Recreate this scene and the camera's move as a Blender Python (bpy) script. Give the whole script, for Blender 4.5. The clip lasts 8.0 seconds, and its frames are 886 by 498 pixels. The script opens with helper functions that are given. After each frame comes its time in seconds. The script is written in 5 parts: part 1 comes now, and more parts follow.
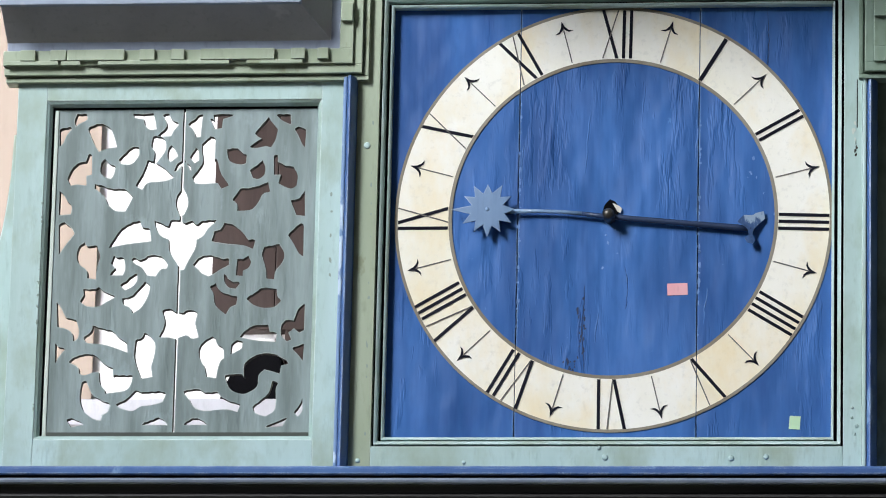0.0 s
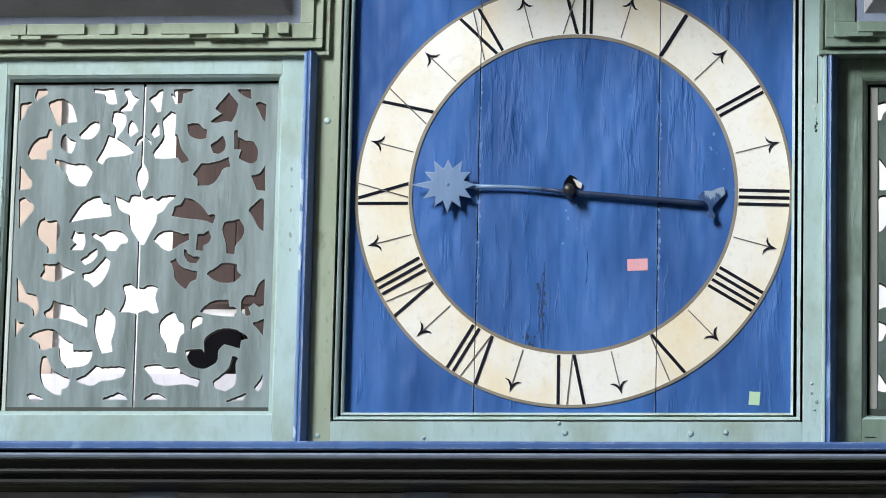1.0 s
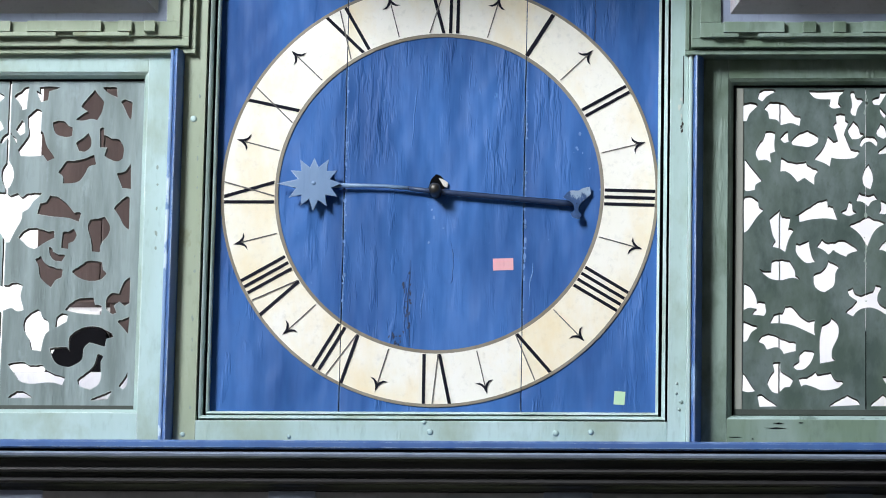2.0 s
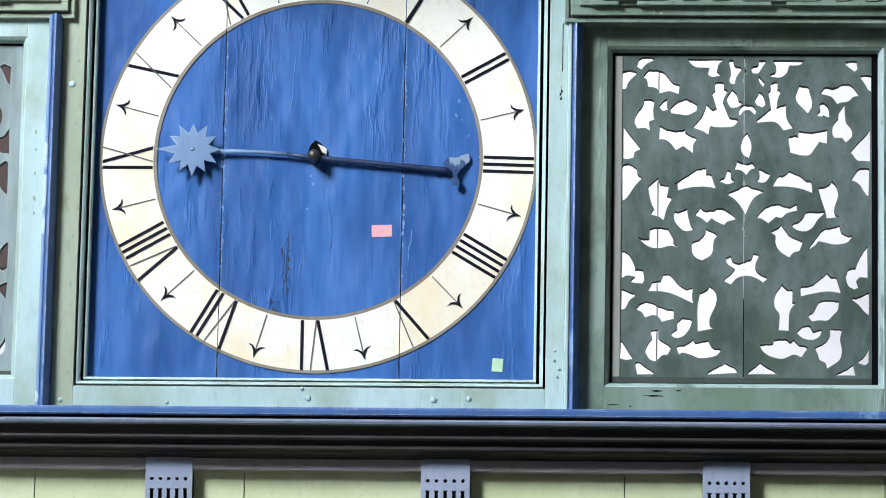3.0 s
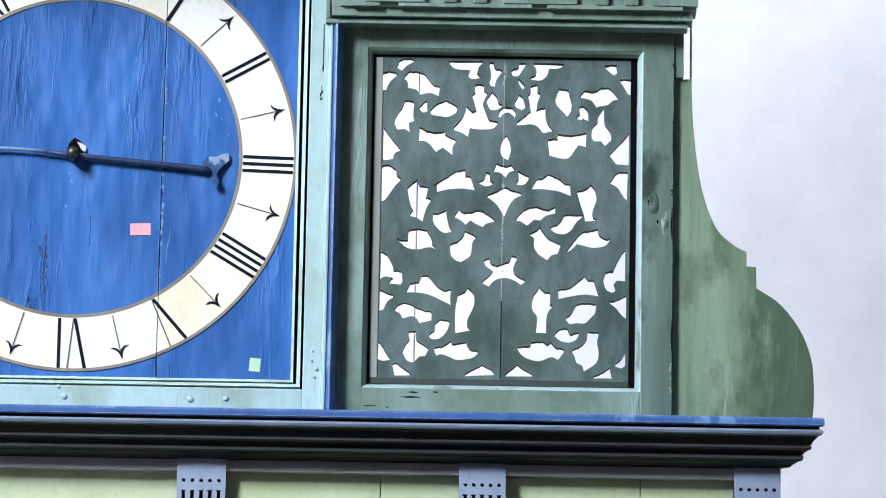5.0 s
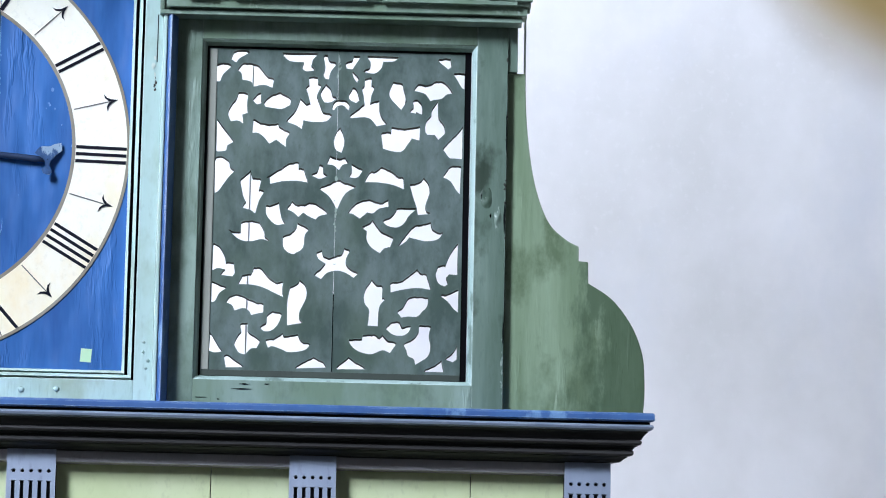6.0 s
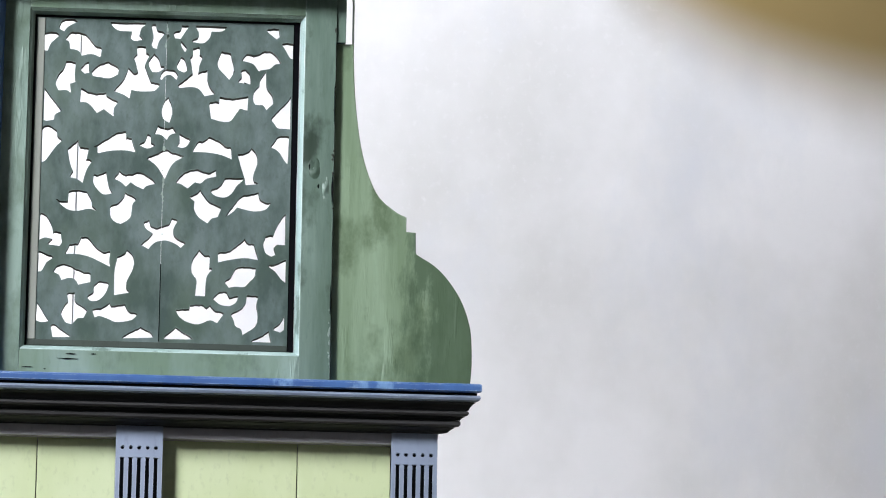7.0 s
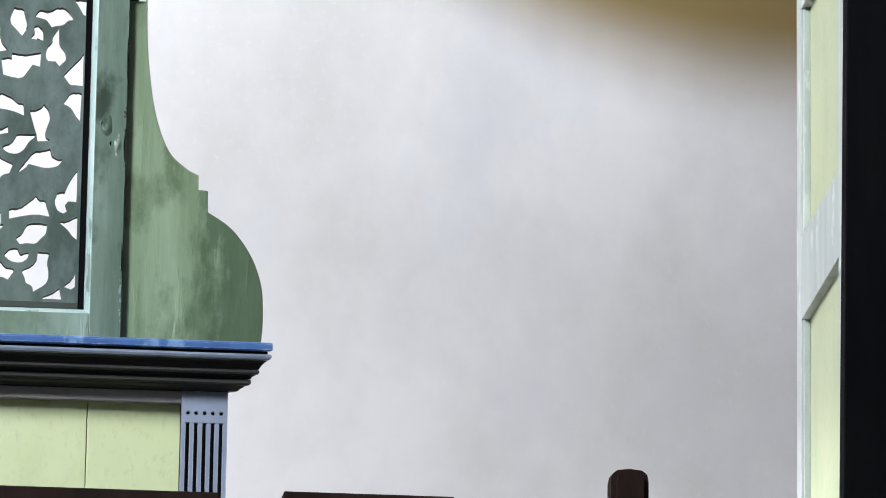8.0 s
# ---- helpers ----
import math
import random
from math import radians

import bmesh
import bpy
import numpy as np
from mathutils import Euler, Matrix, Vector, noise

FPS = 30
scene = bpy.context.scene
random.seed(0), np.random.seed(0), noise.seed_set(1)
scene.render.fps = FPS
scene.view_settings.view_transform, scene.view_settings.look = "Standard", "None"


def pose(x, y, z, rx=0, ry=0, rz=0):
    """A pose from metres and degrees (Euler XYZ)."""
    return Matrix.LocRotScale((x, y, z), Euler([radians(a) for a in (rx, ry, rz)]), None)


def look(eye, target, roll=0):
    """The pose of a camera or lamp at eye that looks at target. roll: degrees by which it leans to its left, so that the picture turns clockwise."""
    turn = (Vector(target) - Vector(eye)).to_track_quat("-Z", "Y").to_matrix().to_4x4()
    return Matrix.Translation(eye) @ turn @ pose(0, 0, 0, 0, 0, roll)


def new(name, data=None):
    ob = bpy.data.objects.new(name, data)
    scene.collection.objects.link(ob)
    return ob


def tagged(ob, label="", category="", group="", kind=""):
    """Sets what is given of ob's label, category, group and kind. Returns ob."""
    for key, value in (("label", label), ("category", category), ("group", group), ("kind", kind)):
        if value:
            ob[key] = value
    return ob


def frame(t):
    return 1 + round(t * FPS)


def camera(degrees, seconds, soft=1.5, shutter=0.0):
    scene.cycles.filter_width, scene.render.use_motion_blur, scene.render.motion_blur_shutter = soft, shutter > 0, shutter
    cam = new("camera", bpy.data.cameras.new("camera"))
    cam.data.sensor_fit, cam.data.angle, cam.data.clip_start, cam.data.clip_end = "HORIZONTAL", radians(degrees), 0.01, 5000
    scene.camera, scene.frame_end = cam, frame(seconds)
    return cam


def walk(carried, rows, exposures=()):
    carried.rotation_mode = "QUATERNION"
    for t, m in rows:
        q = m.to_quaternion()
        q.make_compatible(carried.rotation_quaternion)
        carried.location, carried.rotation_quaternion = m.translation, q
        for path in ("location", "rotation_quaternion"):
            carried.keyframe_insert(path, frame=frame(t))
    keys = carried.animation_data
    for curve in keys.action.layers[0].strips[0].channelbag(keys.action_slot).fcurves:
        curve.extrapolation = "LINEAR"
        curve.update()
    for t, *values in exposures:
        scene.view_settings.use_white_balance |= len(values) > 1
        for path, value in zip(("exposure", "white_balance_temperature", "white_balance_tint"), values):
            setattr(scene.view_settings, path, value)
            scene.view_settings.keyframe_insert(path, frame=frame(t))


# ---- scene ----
from mathutils import geometry

cam = camera(10.0, 8.0, soft=1.0)
EYE = (0.917, -11.3, 1.6)
# seconds, tilt up, lean, turn to the left (degrees), from one standpoint
ROWS = [
    (0.0, 14.071, -1.304, 6.267),
    (0.5, 13.892, -1.352, 6.080),
    (1.0, 13.801, -1.284, 5.808),
    (1.5, 13.855, -1.215, 5.322),
    (1.7, 13.858, -1.147, 4.868),
    (2.8, 13.565, -1.139, 3.186),
    (3.0, 13.471, -1.050, 2.889),
    (3.5, 13.402, -0.948, 2.274),
    (4.0, 13.483, -0.938, 1.598),
    (4.5, 13.496, -1.064, 0.930),
    (4.7, 13.521, -1.038, 0.624),
    (5.8, 13.512, -1.080, -1.505),
    (6.0, 13.481, -1.091, -1.878),
    (6.5, 13.373, -0.978, -2.844),
    (7.0, 13.181, -0.847, -3.824),
    (7.5, 13.032, -0.780, -4.818),
    (8.0, 12.755, -0.828, -6.235),
]
walk(cam, [(t, pose(*EYE, 90 + tilt, lean, turn)) for t, tilt, lean, turn in ROWS],
     exposures=[(0.0, -0.46, 6450, 10), (1.5, -0.32, 6400, 10), (3.0, -0.09, 6150, 10), (4.5, 0.05, 5850, 10), (6.0, -0.07, 5750, 10),
                (6.5, 0.0, 6350, 10), (7.5, 0.06, 6350, 10), (8.0, 0.05, 6350, 9)])

# ---- light: a tall unseen window on the left, and two added unseen lamps ----
world = bpy.data.worlds.new("sky")
scene.world = world
world.use_nodes = True
sky = world.node_tree.nodes.new("ShaderNodeTexSky")
sky.sky_type, sky.sun_disc = "NISHITA", False
sky.sun_elevation, sky.sun_rotation = radians(35), radians(-45)
world.node_tree.links.new(sky.outputs["Color"], world.node_tree.nodes["Background"].inputs["Color"])
world.node_tree.nodes["Background"].inputs["Strength"].default_value = 0.1


def unseen_light(name, m, width, height, watts, colour):
    data = bpy.data.lights.new(name, "AREA")
    data.shape, data.size, data.size_y = "RECTANGLE", width, height
    data.energy, data.color = watts, colour
    lamp = new(name, data)
    lamp.matrix_world = m
    return lamp


unseen_light("unseen_light", look((-4.9, -6.2, 9.4), (0, -4.2, 7.4)), 2.4, 3.4, 2200, (0.91, 0.96, 1.0))
# weak fill added from behind the viewer; no window is seen there
unseen_light("unseen_light", look((3.0, -15.8, 6.0), (2.0, 0.0, 5.0)), 3.0, 5.0, 25, (0.86, 0.92, 1.0))
# lamp added to brighten the far wall; its source is unseen
unseen_light("unseen_light", look((-7.8, 2.2, 5.6), (3.0, 4.2, 5.0)), 2.2, 4.2, 4000, (0.95, 0.97, 1.0))


# ---- materials ----
def painted(name, colour, other, rough=0.5, streak=6.0, grain=1.0, bump=0.15, wear=None, wear_at=0.66, metal=0.0, spots=9.0, sheen=0.5, tall=0.22, edge=None, own=1.0, fade=0.05, fleck=0.28, swell=0.0, flake=0.0):
    """Old paint: broad upright streaks, fine grain, and worn spots of another colour."""
    mat = bpy.data.materials.new(name)
    mat.use_nodes = True
    tree = mat.node_tree
    nodes, links = tree.nodes, tree.links
    bsdf = nodes["Principled BSDF"]
    place = nodes.new("ShaderNodeTexCoord")
    info = nodes.new("ShaderNodeObjectInfo")
    shift = nodes.new("ShaderNodeVectorMath")
    shift.operation = "MULTIPLY_ADD"
    links.new(info.outputs["Random"], shift.inputs[0])
    shift.inputs[1].default_value = (7.3 * own, 3.1 * own, 5.7 * own)
    links.new(place.outputs["Object"], shift.inputs[2])

    def noise_at(scale, detail, squeeze):
        size = nodes.new("ShaderNodeMapping")
        size.inputs["Scale"].default_value = squeeze
        tex = nodes.new("ShaderNodeTexNoise")
        tex.inputs["Scale"].default_value, tex.inputs["Detail"].default_value = scale, detail
        tex.inputs["Roughness"].default_value = 0.62
        links.new(shift.outputs["Vector"], size.inputs["Vector"])
        links.new(size.outputs["Vector"], tex.inputs["Vector"])
        return tex.outputs["Fac"]

    def ramp(value, low, high):
        step = nodes.new("ShaderNodeMapRange")
        step.inputs["From Min"].default_value, step.inputs["From Max"].default_value = low, high
        links.new(value, step.inputs["Value"])
        return step.outputs["Result"]

    def mix(fac, a, b):
        node = nodes.new("ShaderNodeMix")
        node.data_type = "RGBA"
        links.new(fac, node.inputs["Factor"])
        for value, socket in ((a, node.inputs[6]), (b, node.inputs[7])):
            if isinstance(value, tuple):
                socket.default_value = (*value, 1)
            else:
                links.new(value, socket)
        return node.outputs[2]

    broad = noise_at(streak, 5, (1, 1, tall))
    fine = noise_at(70 * grain, 4, (1, 1, max(0.3, tall * 1.2)))
    base = mix(ramp(broad, 0.38, 0.62), colour, other)
    darker = tuple((1 - fleck) * c for c in colour)
    base = mix(ramp(fine, 0.55, 0.95), base, darker)
    if wear:
        worn = noise_at(spots, 8, (1, 1, 0.6))
        base = mix(ramp(worn, wear_at, wear_at + fade), base, wear)
    if edge:
        # pale patchy arrises: rubbed paint and edge highlights put into the colour
        soft = nodes.new("ShaderNodeBevel")
        soft.samples = 4
        soft.inputs["Radius"].default_value = 0.004
        flat = nodes.new("ShaderNodeNewGeometry")
        dot = nodes.new("ShaderNodeVectorMath")
        dot.operation = "DOT_PRODUCT"
        links.new(soft.outputs["Normal"], dot.inputs[0])
        links.new(flat.outputs["Normal"], dot.inputs[1])
        rub_and_glint = ramp(dot.outputs["Value"], 0.995, 0.90)
        patchy = nodes.new("ShaderNodeMath")
        patchy.operation = "MULTIPLY"
        links.new(rub_and_glint, patchy.inputs[0])
        links.new(ramp(noise_at(18, 5, (1, 1, 0.5)), 0.40, 0.62), patchy.inputs[1])
        base = mix(patchy.outputs["Value"], base, edge)
    links.new(base, bsdf.inputs["Base Color"])
    gloss = nodes.new("ShaderNodeMapRange")
    gloss.inputs["To Min"].default_value, gloss.inputs["To Max"].default_value = rough - 0.1, rough + 0.15
    links.new(broad, gloss.inputs["Value"])
    links.new(gloss.outputs["Result"], bsdf.inputs["Roughness"])
    bsdf.inputs["Metallic"].default_value = metal
    bsdf.inputs["Specular IOR Level"].default_value = sheen
    relief = nodes.new("ShaderNodeBump")
    relief.inputs["Strength"].default_value, relief.inputs["Distance"].default_value = bump, 0.005
    long = noise_at(26 * grain, 3, (1, 1, max(0.12, tall * 0.4)))
    links.new(long, relief.inputs["Height"])
    if swell:
        # lumpy old brushwork and warped boards
        lumps = nodes.new("ShaderNodeBump")
        lumps.inputs["Strength"].default_value, lumps.inputs["Distance"].default_value = 1.0, swell
        links.new(noise_at(8, 2.2, (1, 1, 0.5)), lumps.inputs["Height"])
        links.new(lumps.outputs["Normal"], relief.inputs["Normal"])
    top = relief
    if flake:
        # ragged upright blisters where the paint lifts along the grain
        top = nodes.new("ShaderNodeBump")
        top.inputs["Strength"].default_value, top.inputs["Distance"].default_value = 1.0, flake
        gate = nodes.new("ShaderNodeMath")
        gate.operation = "MULTIPLY"
        links.new(ramp(noise_at(34, 3, (1, 1, 0.20)), 0.53, 0.68), gate.inputs[0])
        links.new(ramp(noise_at(5, 3, (1, 1, 0.5)), 0.40, 0.66), gate.inputs[1])
        links.new(gate.outputs["Value"], top.inputs["Height"])
        links.new(relief.outputs["Normal"], top.inputs["Normal"])
    links.new(top.outputs["Normal"], bsdf.inputs["Normal"])
    return mat


SAGE = painted("sage_paint", (0.385, 0.515, 0.48), (0.46, 0.60, 0.585), 0.5, wear=(0.31, 0.385, 0.30), wear_at=0.48, fade=0.22, spots=6, edge=(0.74, 0.82, 0.81), flake=0.0012)
SAGE_GREY = painted("grey_sage_paint", (0.265, 0.325, 0.325), (0.15, 0.19, 0.185), 0.5, streak=20, tall=0.12, bump=0.4, swell=0.003, wear=(0.31, 0.385, 0.40), wear_at=0.60, fade=0.15, spots=12, edge=(0.46, 0.48, 0.44), flake=0.0015)
OLIVE = painted("olive_sage_and_shade", (0.30, 0.35, 0.24), (0.37, 0.42, 0.31), 0.5, wear=(0.24, 0.27, 0.17), wear_at=0.62, spots=10, edge=(0.56, 0.60, 0.48))
# greener right bay; its dimmer light is also put into these darker paints
GREEN = painted("shaded_green_paint", (0.155, 0.22, 0.15), (0.235, 0.31, 0.26), 0.45, bump=0.35, swell=0.006, wear=(0.07, 0.105, 0.065), wear_at=0.50, fade=0.2, spots=6, edge=(0.34, 0.42, 0.36), flake=0.002)
GREEN_GREY = painted("shaded_dull_green_paint", (0.055, 0.082, 0.070), (0.135, 0.172, 0.164), 0.42, streak=13, tall=0.5, bump=0.25, swell=0.006, wear=(0.075, 0.11, 0.075), wear_at=0.48, fade=0.3, spots=5, edge=(0.20, 0.24, 0.21))
LEAF = painted("streaked_green_paint", (0.26, 0.34, 0.225), (0.165, 0.23, 0.135), 0.42, streak=14, tall=0.07, bump=0.3, swell=0.004, wear=(0.105, 0.15, 0.08), wear_at=0.52, fade=0.12, spots=6, edge=(0.30, 0.36, 0.26), flake=0.0012)
BLUE = painted("dial_blue_paint", (0.050, 0.150, 0.42), (0.024, 0.082, 0.26), 0.5, streak=6, tall=0.22, grain=0.8, bump=0.5, swell=0.022, sheen=0.22, wear=(0.10, 0.235, 0.53), wear_at=0.69, spots=34, edge=(0.24, 0.38, 0.62), flake=0.0028)
TRIM_BLUE = painted("trim_blue_paint", (0.066, 0.150, 0.37), (0.040, 0.098, 0.28), 0.4, wear=(0.16, 0.28, 0.50), wear_at=0.62, edge=(0.50, 0.60, 0.74))
IRON_BLUE = painted("hand_blue_paint", (0.20, 0.30, 0.46), (0.15, 0.24, 0.40), 0.4, bump=0.4, wear=(0.03, 0.045, 0.08), wear_at=0.7, spots=40, edge=(0.40, 0.50, 0.64))
ROD_BLUE = painted("dark_iron_blue", (0.012, 0.024, 0.065), (0.02, 0.04, 0.10), 0.4, bump=0.4, wear=(0.07, 0.13, 0.26), wear_at=0.66, spots=40)
CRESCENT_BLUE = painted("chipped_dark_blue_paint", (0.030, 0.065, 0.16), (0.06, 0.12, 0.28), 0.4, streak=30, tall=0.8, bump=0.4, wear=(0.34, 0.44, 0.58), wear_at=0.50, spots=45)
FLAKE_BLUE = painted("light_blue_flakes", (0.11, 0.22, 0.50), (0.15, 0.27, 0.54), 0.5)
CREAM = painted("cream_ring_paint", (0.90, 0.86, 0.79), (0.86, 0.81, 0.69), 0.5, streak=4, tall=0.8, bump=0.2, wear=(0.84, 0.66, 0.36), wear_at=0.47, fade=0.28, spots=4)
RIM = painted("ochre_rim_paint", (0.20, 0.165, 0.115), (0.27, 0.24, 0.19), 0.5)
INK = painted("black_numeral_paint", (0.006, 0.006, 0.012), (0.016, 0.016, 0.024), 0.75, sheen=0.08)
THIN_INK = painted("thinned_numeral_paint", (0.11, 0.10, 0.10), (0.19, 0.17, 0.155), 0.75, sheen=0.1)
SLATE = painted("blue_grey_paint", (0.25, 0.285, 0.38), (0.31, 0.35, 0.46), 0.45, streak=5, wear=(0.40, 0.41, 0.47), wear_at=0.62, edge=(0.56, 0.58, 0.68))
LIGHT_BLUE = painted("worn_light_blue_paint", (0.26, 0.38, 0.58), (0.14, 0.24, 0.45), 0.45, streak=14, tall=0.12, wear=(0.52, 0.62, 0.74), wear_at=0.55, spots=14)
PALE_GREY = painted("pale_grey_green_paint", (0.40, 0.43, 0.41), (0.33, 0.36, 0.35), 0.5, streak=10, tall=0.1, wear=(0.50, 0.53, 0.50), wear_at=0.58, spots=8, edge=(0.66, 0.70, 0.68))
DAMAGED_GREEN = painted("damaged_green_paint", (0.085, 0.13, 0.095), (0.16, 0.22, 0.18), 0.4, streak=9, tall=0.16, bump=0.5, swell=0.012, wear=(0.03, 0.048, 0.032), wear_at=0.54, fade=0.12, spots=7, edge=(0.30, 0.38, 0.33))
# paler green for the lit right and bottom mouldings of the right opening
LIT_GREEN = painted("lit_green_paint", (0.30, 0.40, 0.37), (0.40, 0.50, 0.48), 0.5, streak=14, tall=0.1, wear=(0.16, 0.22, 0.19), wear_at=0.56, spots=12, edge=(0.60, 0.70, 0.68))
ROLL_GREY = painted("dark_blue_grey_paint", (0.165, 0.195, 0.27), (0.21, 0.245, 0.335), 0.45, streak=5, edge=(0.38, 0.42, 0.52))
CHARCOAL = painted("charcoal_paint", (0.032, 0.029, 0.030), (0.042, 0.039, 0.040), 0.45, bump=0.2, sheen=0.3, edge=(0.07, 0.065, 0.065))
TAUPE = painted("taupe_grey_paint", (0.40, 0.375, 0.395), (0.46, 0.44, 0.465), 0.5, streak=5, wear=(0.52, 0.50, 0.51), wear_at=0.62, edge=(0.56, 0.56, 0.62))
REVEAL_GREY = painted("greyish_reveal", (0.30, 0.30, 0.26), (0.24, 0.24, 0.21), 0.7, streak=12, tall=0.1)
DARK_GREEN = painted("dark_green_paint", (0.035, 0.045, 0.036), (0.05, 0.062, 0.05), 0.5)
DARK = painted("dark_grey_and_shade", (0.009, 0.009, 0.010), (0.014, 0.013, 0.014), 0.45, bump=0.2, sheen=0.2)
BLACK = painted("black_and_shade", (0.003, 0.003, 0.004), (0.005, 0.005, 0.006), 0.8, sheen=0.03)
PALE = painted("pale_yellow_green_paint", (0.60, 0.65, 0.37), (0.66, 0.70, 0.44), 0.5, streak=4, tall=0.5, wear=(0.52, 0.58, 0.30), wear_at=0.50, fade=0.3, spots=5)
CUPBOARD_GREEN = painted("faded_green_paint", (0.36, 0.40, 0.24), (0.42, 0.45, 0.29), 0.6, streak=4, tall=0.5)
PLASTER = painted("white_plaster", (0.82, 0.795, 0.82), (0.67, 0.65, 0.655), 0.9, streak=1.1, tall=0.8, wear=(0.68, 0.68, 0.74), wear_at=0.50, fade=0.3, spots=2.2, grain=0.6, bump=0.05, own=0.0, fleck=0.04)
BEIGE = painted("beige_plaster", (0.37, 0.295, 0.245), (0.33, 0.26, 0.215), 0.9, streak=1.5, grain=0.3)
ROOM_SHELL = painted("dark_room_shell", (0.045, 0.04, 0.035), (0.06, 0.055, 0.045), 0.9, streak=1.5, grain=0.3)
STONE = painted("floor_stone", (0.24, 0.22, 0.20), (0.30, 0.28, 0.26), 0.7, streak=1.5)
PAINTED_SHELF = painted("pale_grey_paint", (0.46, 0.46, 0.50), (0.40, 0.39, 0.42), 0.6)
MID_CHIP = painted("grey_green_flakes", (0.22, 0.28, 0.24), (0.30, 0.36, 0.31), 0.6)
PALE_CHIP = painted("pale_chipped_paint", (0.50, 0.56, 0.50), (0.60, 0.64, 0.58), 0.6)
RAW_AND_SHADE = painted("bare_wood_and_edge_shade", (0.045, 0.042, 0.037), (0.065, 0.060, 0.052), 0.8, sheen=0.1)
BROWN = painted("brown_wood", (0.045, 0.030, 0.027), (0.062, 0.041, 0.037), 0.7, sheen=0.2, streak=8, bump=0.4)
DARK_WOOD = painted("dark_brown_wood", (0.012, 0.007, 0.006), (0.022, 0.012, 0.010), 0.7, streak=8, bump=0.3, sheen=0.08)
CORD = painted("grey_cord", (0.5, 0.48, 0.5), (0.56, 0.54, 0.56), 0.8)
BRASS = painted("tarnished_brass", (0.16, 0.14, 0.11), (0.10, 0.09, 0.08), 0.4, metal=0.8)
PINK = painted("pink_paper", (0.75, 0.32, 0.36), (0.80, 0.42, 0.45), 0.8)
LIME = painted("pale_green_paper", (0.42, 0.66, 0.40), (0.50, 0.70, 0.46), 0.8)
PAPER = painted("worn_paper", (0.62, 0.56, 0.50), (0.7, 0.66, 0.6), 0.8)



def stained_belly(mat, at, colour):
    """An old dark coat left on the board beyond a ragged upright edge."""
    nodes, links = mat.node_tree.nodes, mat.node_tree.links
    bsdf = nodes["Principled BSDF"]
    plain = bsdf.inputs["Base Color"].links[0].from_socket
    place = nodes.new("ShaderNodeTexCoord")
    split = nodes.new("ShaderNodeSeparateXYZ")
    links.new(place.outputs["Object"], split.inputs["Vector"])
    size = nodes.new("ShaderNodeMapping")
    size.inputs["Scale"].default_value = (1, 1, 0.35)
    ragged = nodes.new("ShaderNodeTexNoise")
    ragged.inputs["Scale"].default_value, ragged.inputs["Detail"].default_value, ragged.inputs["Roughness"].default_value = 16, 7, 0.65
    links.new(place.outputs["Object"], size.inputs["Vector"])
    links.new(size.outputs["Vector"], ragged.inputs["Vector"])
    shift = nodes.new("ShaderNodeMath")
    shift.operation = "MULTIPLY_ADD"
    links.new(ragged.outputs["Fac"], shift.inputs[0])
    shift.inputs[1].default_value = 0.30
    links.new(split.outputs["X"], shift.inputs[2])
    step = nodes.new("ShaderNodeMapRange")
    step.inputs["From Min"].default_value, step.inputs["From Max"].default_value = at + 0.13, at + 0.18
    step.inputs["To Max"].default_value = 0.85
    links.new(shift.outputs["Value"], step.inputs["Value"])
    mix = nodes.new("ShaderNodeMix")
    mix.data_type = "RGBA"
    links.new(step.outputs["Result"], mix.inputs["Factor"])
    links.new(plain, mix.inputs[6])
    mix.inputs[7].default_value = (*colour, 1)
    links.new(mix.outputs[2], bsdf.inputs["Base Color"])


stained_belly(LEAF, 1.57, (0.05, 0.085, 0.042))


# ---- building helpers ----
def thing(name, at, label, category, group="", kind=""):
    ob = new(name)
    ob.location = at
    ob.empty_display_size = 0.1
    return tagged(ob, label, category, group, kind)


def mesh_of(bm, material, smooth=False):
    bmesh.ops.recalc_face_normals(bm, faces=bm.faces)
    data = bpy.data.meshes.new("mesh")
    for face in bm.faces:
        face.smooth = smooth
    bm.to_mesh(data)
    bm.free()
    data.materials.append(material)
    return data


def part(name, bm, material, parent=None, label="", smooth=False):
    data = bm if isinstance(bm, bpy.types.Mesh) else mesh_of(bm, material, smooth)
    ob = new(name, data)
    if parent:
        ob.parent = parent
        if parent.type == "EMPTY":
            ob.matrix_parent_inverse = Matrix.Translation(-parent.location)
    return tagged(ob, label)


def box(x0, x1, y0, y1, z0, z1, bevel=0.0015, bm=None):
    """A block with softly worn edges."""
    own = bmesh.new()
    bmesh.ops.create_cube(own, size=1.0)
    for v in own.verts:
        v.co = Vector((x0 + (v.co.x + 0.5) * (x1 - x0), y0 + (v.co.y + 0.5) * (y1 - y0), z0 + (v.co.z + 0.5) * (z1 - z0)))
    if bevel:
        bmesh.ops.bevel(own, geom=list(own.edges), offset=bevel, segments=2, affect="EDGES", profile=0.6)
    if bm is None:
        return own
    joined(bm, own)
    return bm


def joined(bm, other):
    data = bpy.data.meshes.new("joint")
    other.to_mesh(data)
    other.free()
    bm.from_mesh(data)
    bpy.data.meshes.remove(data)
    return bm


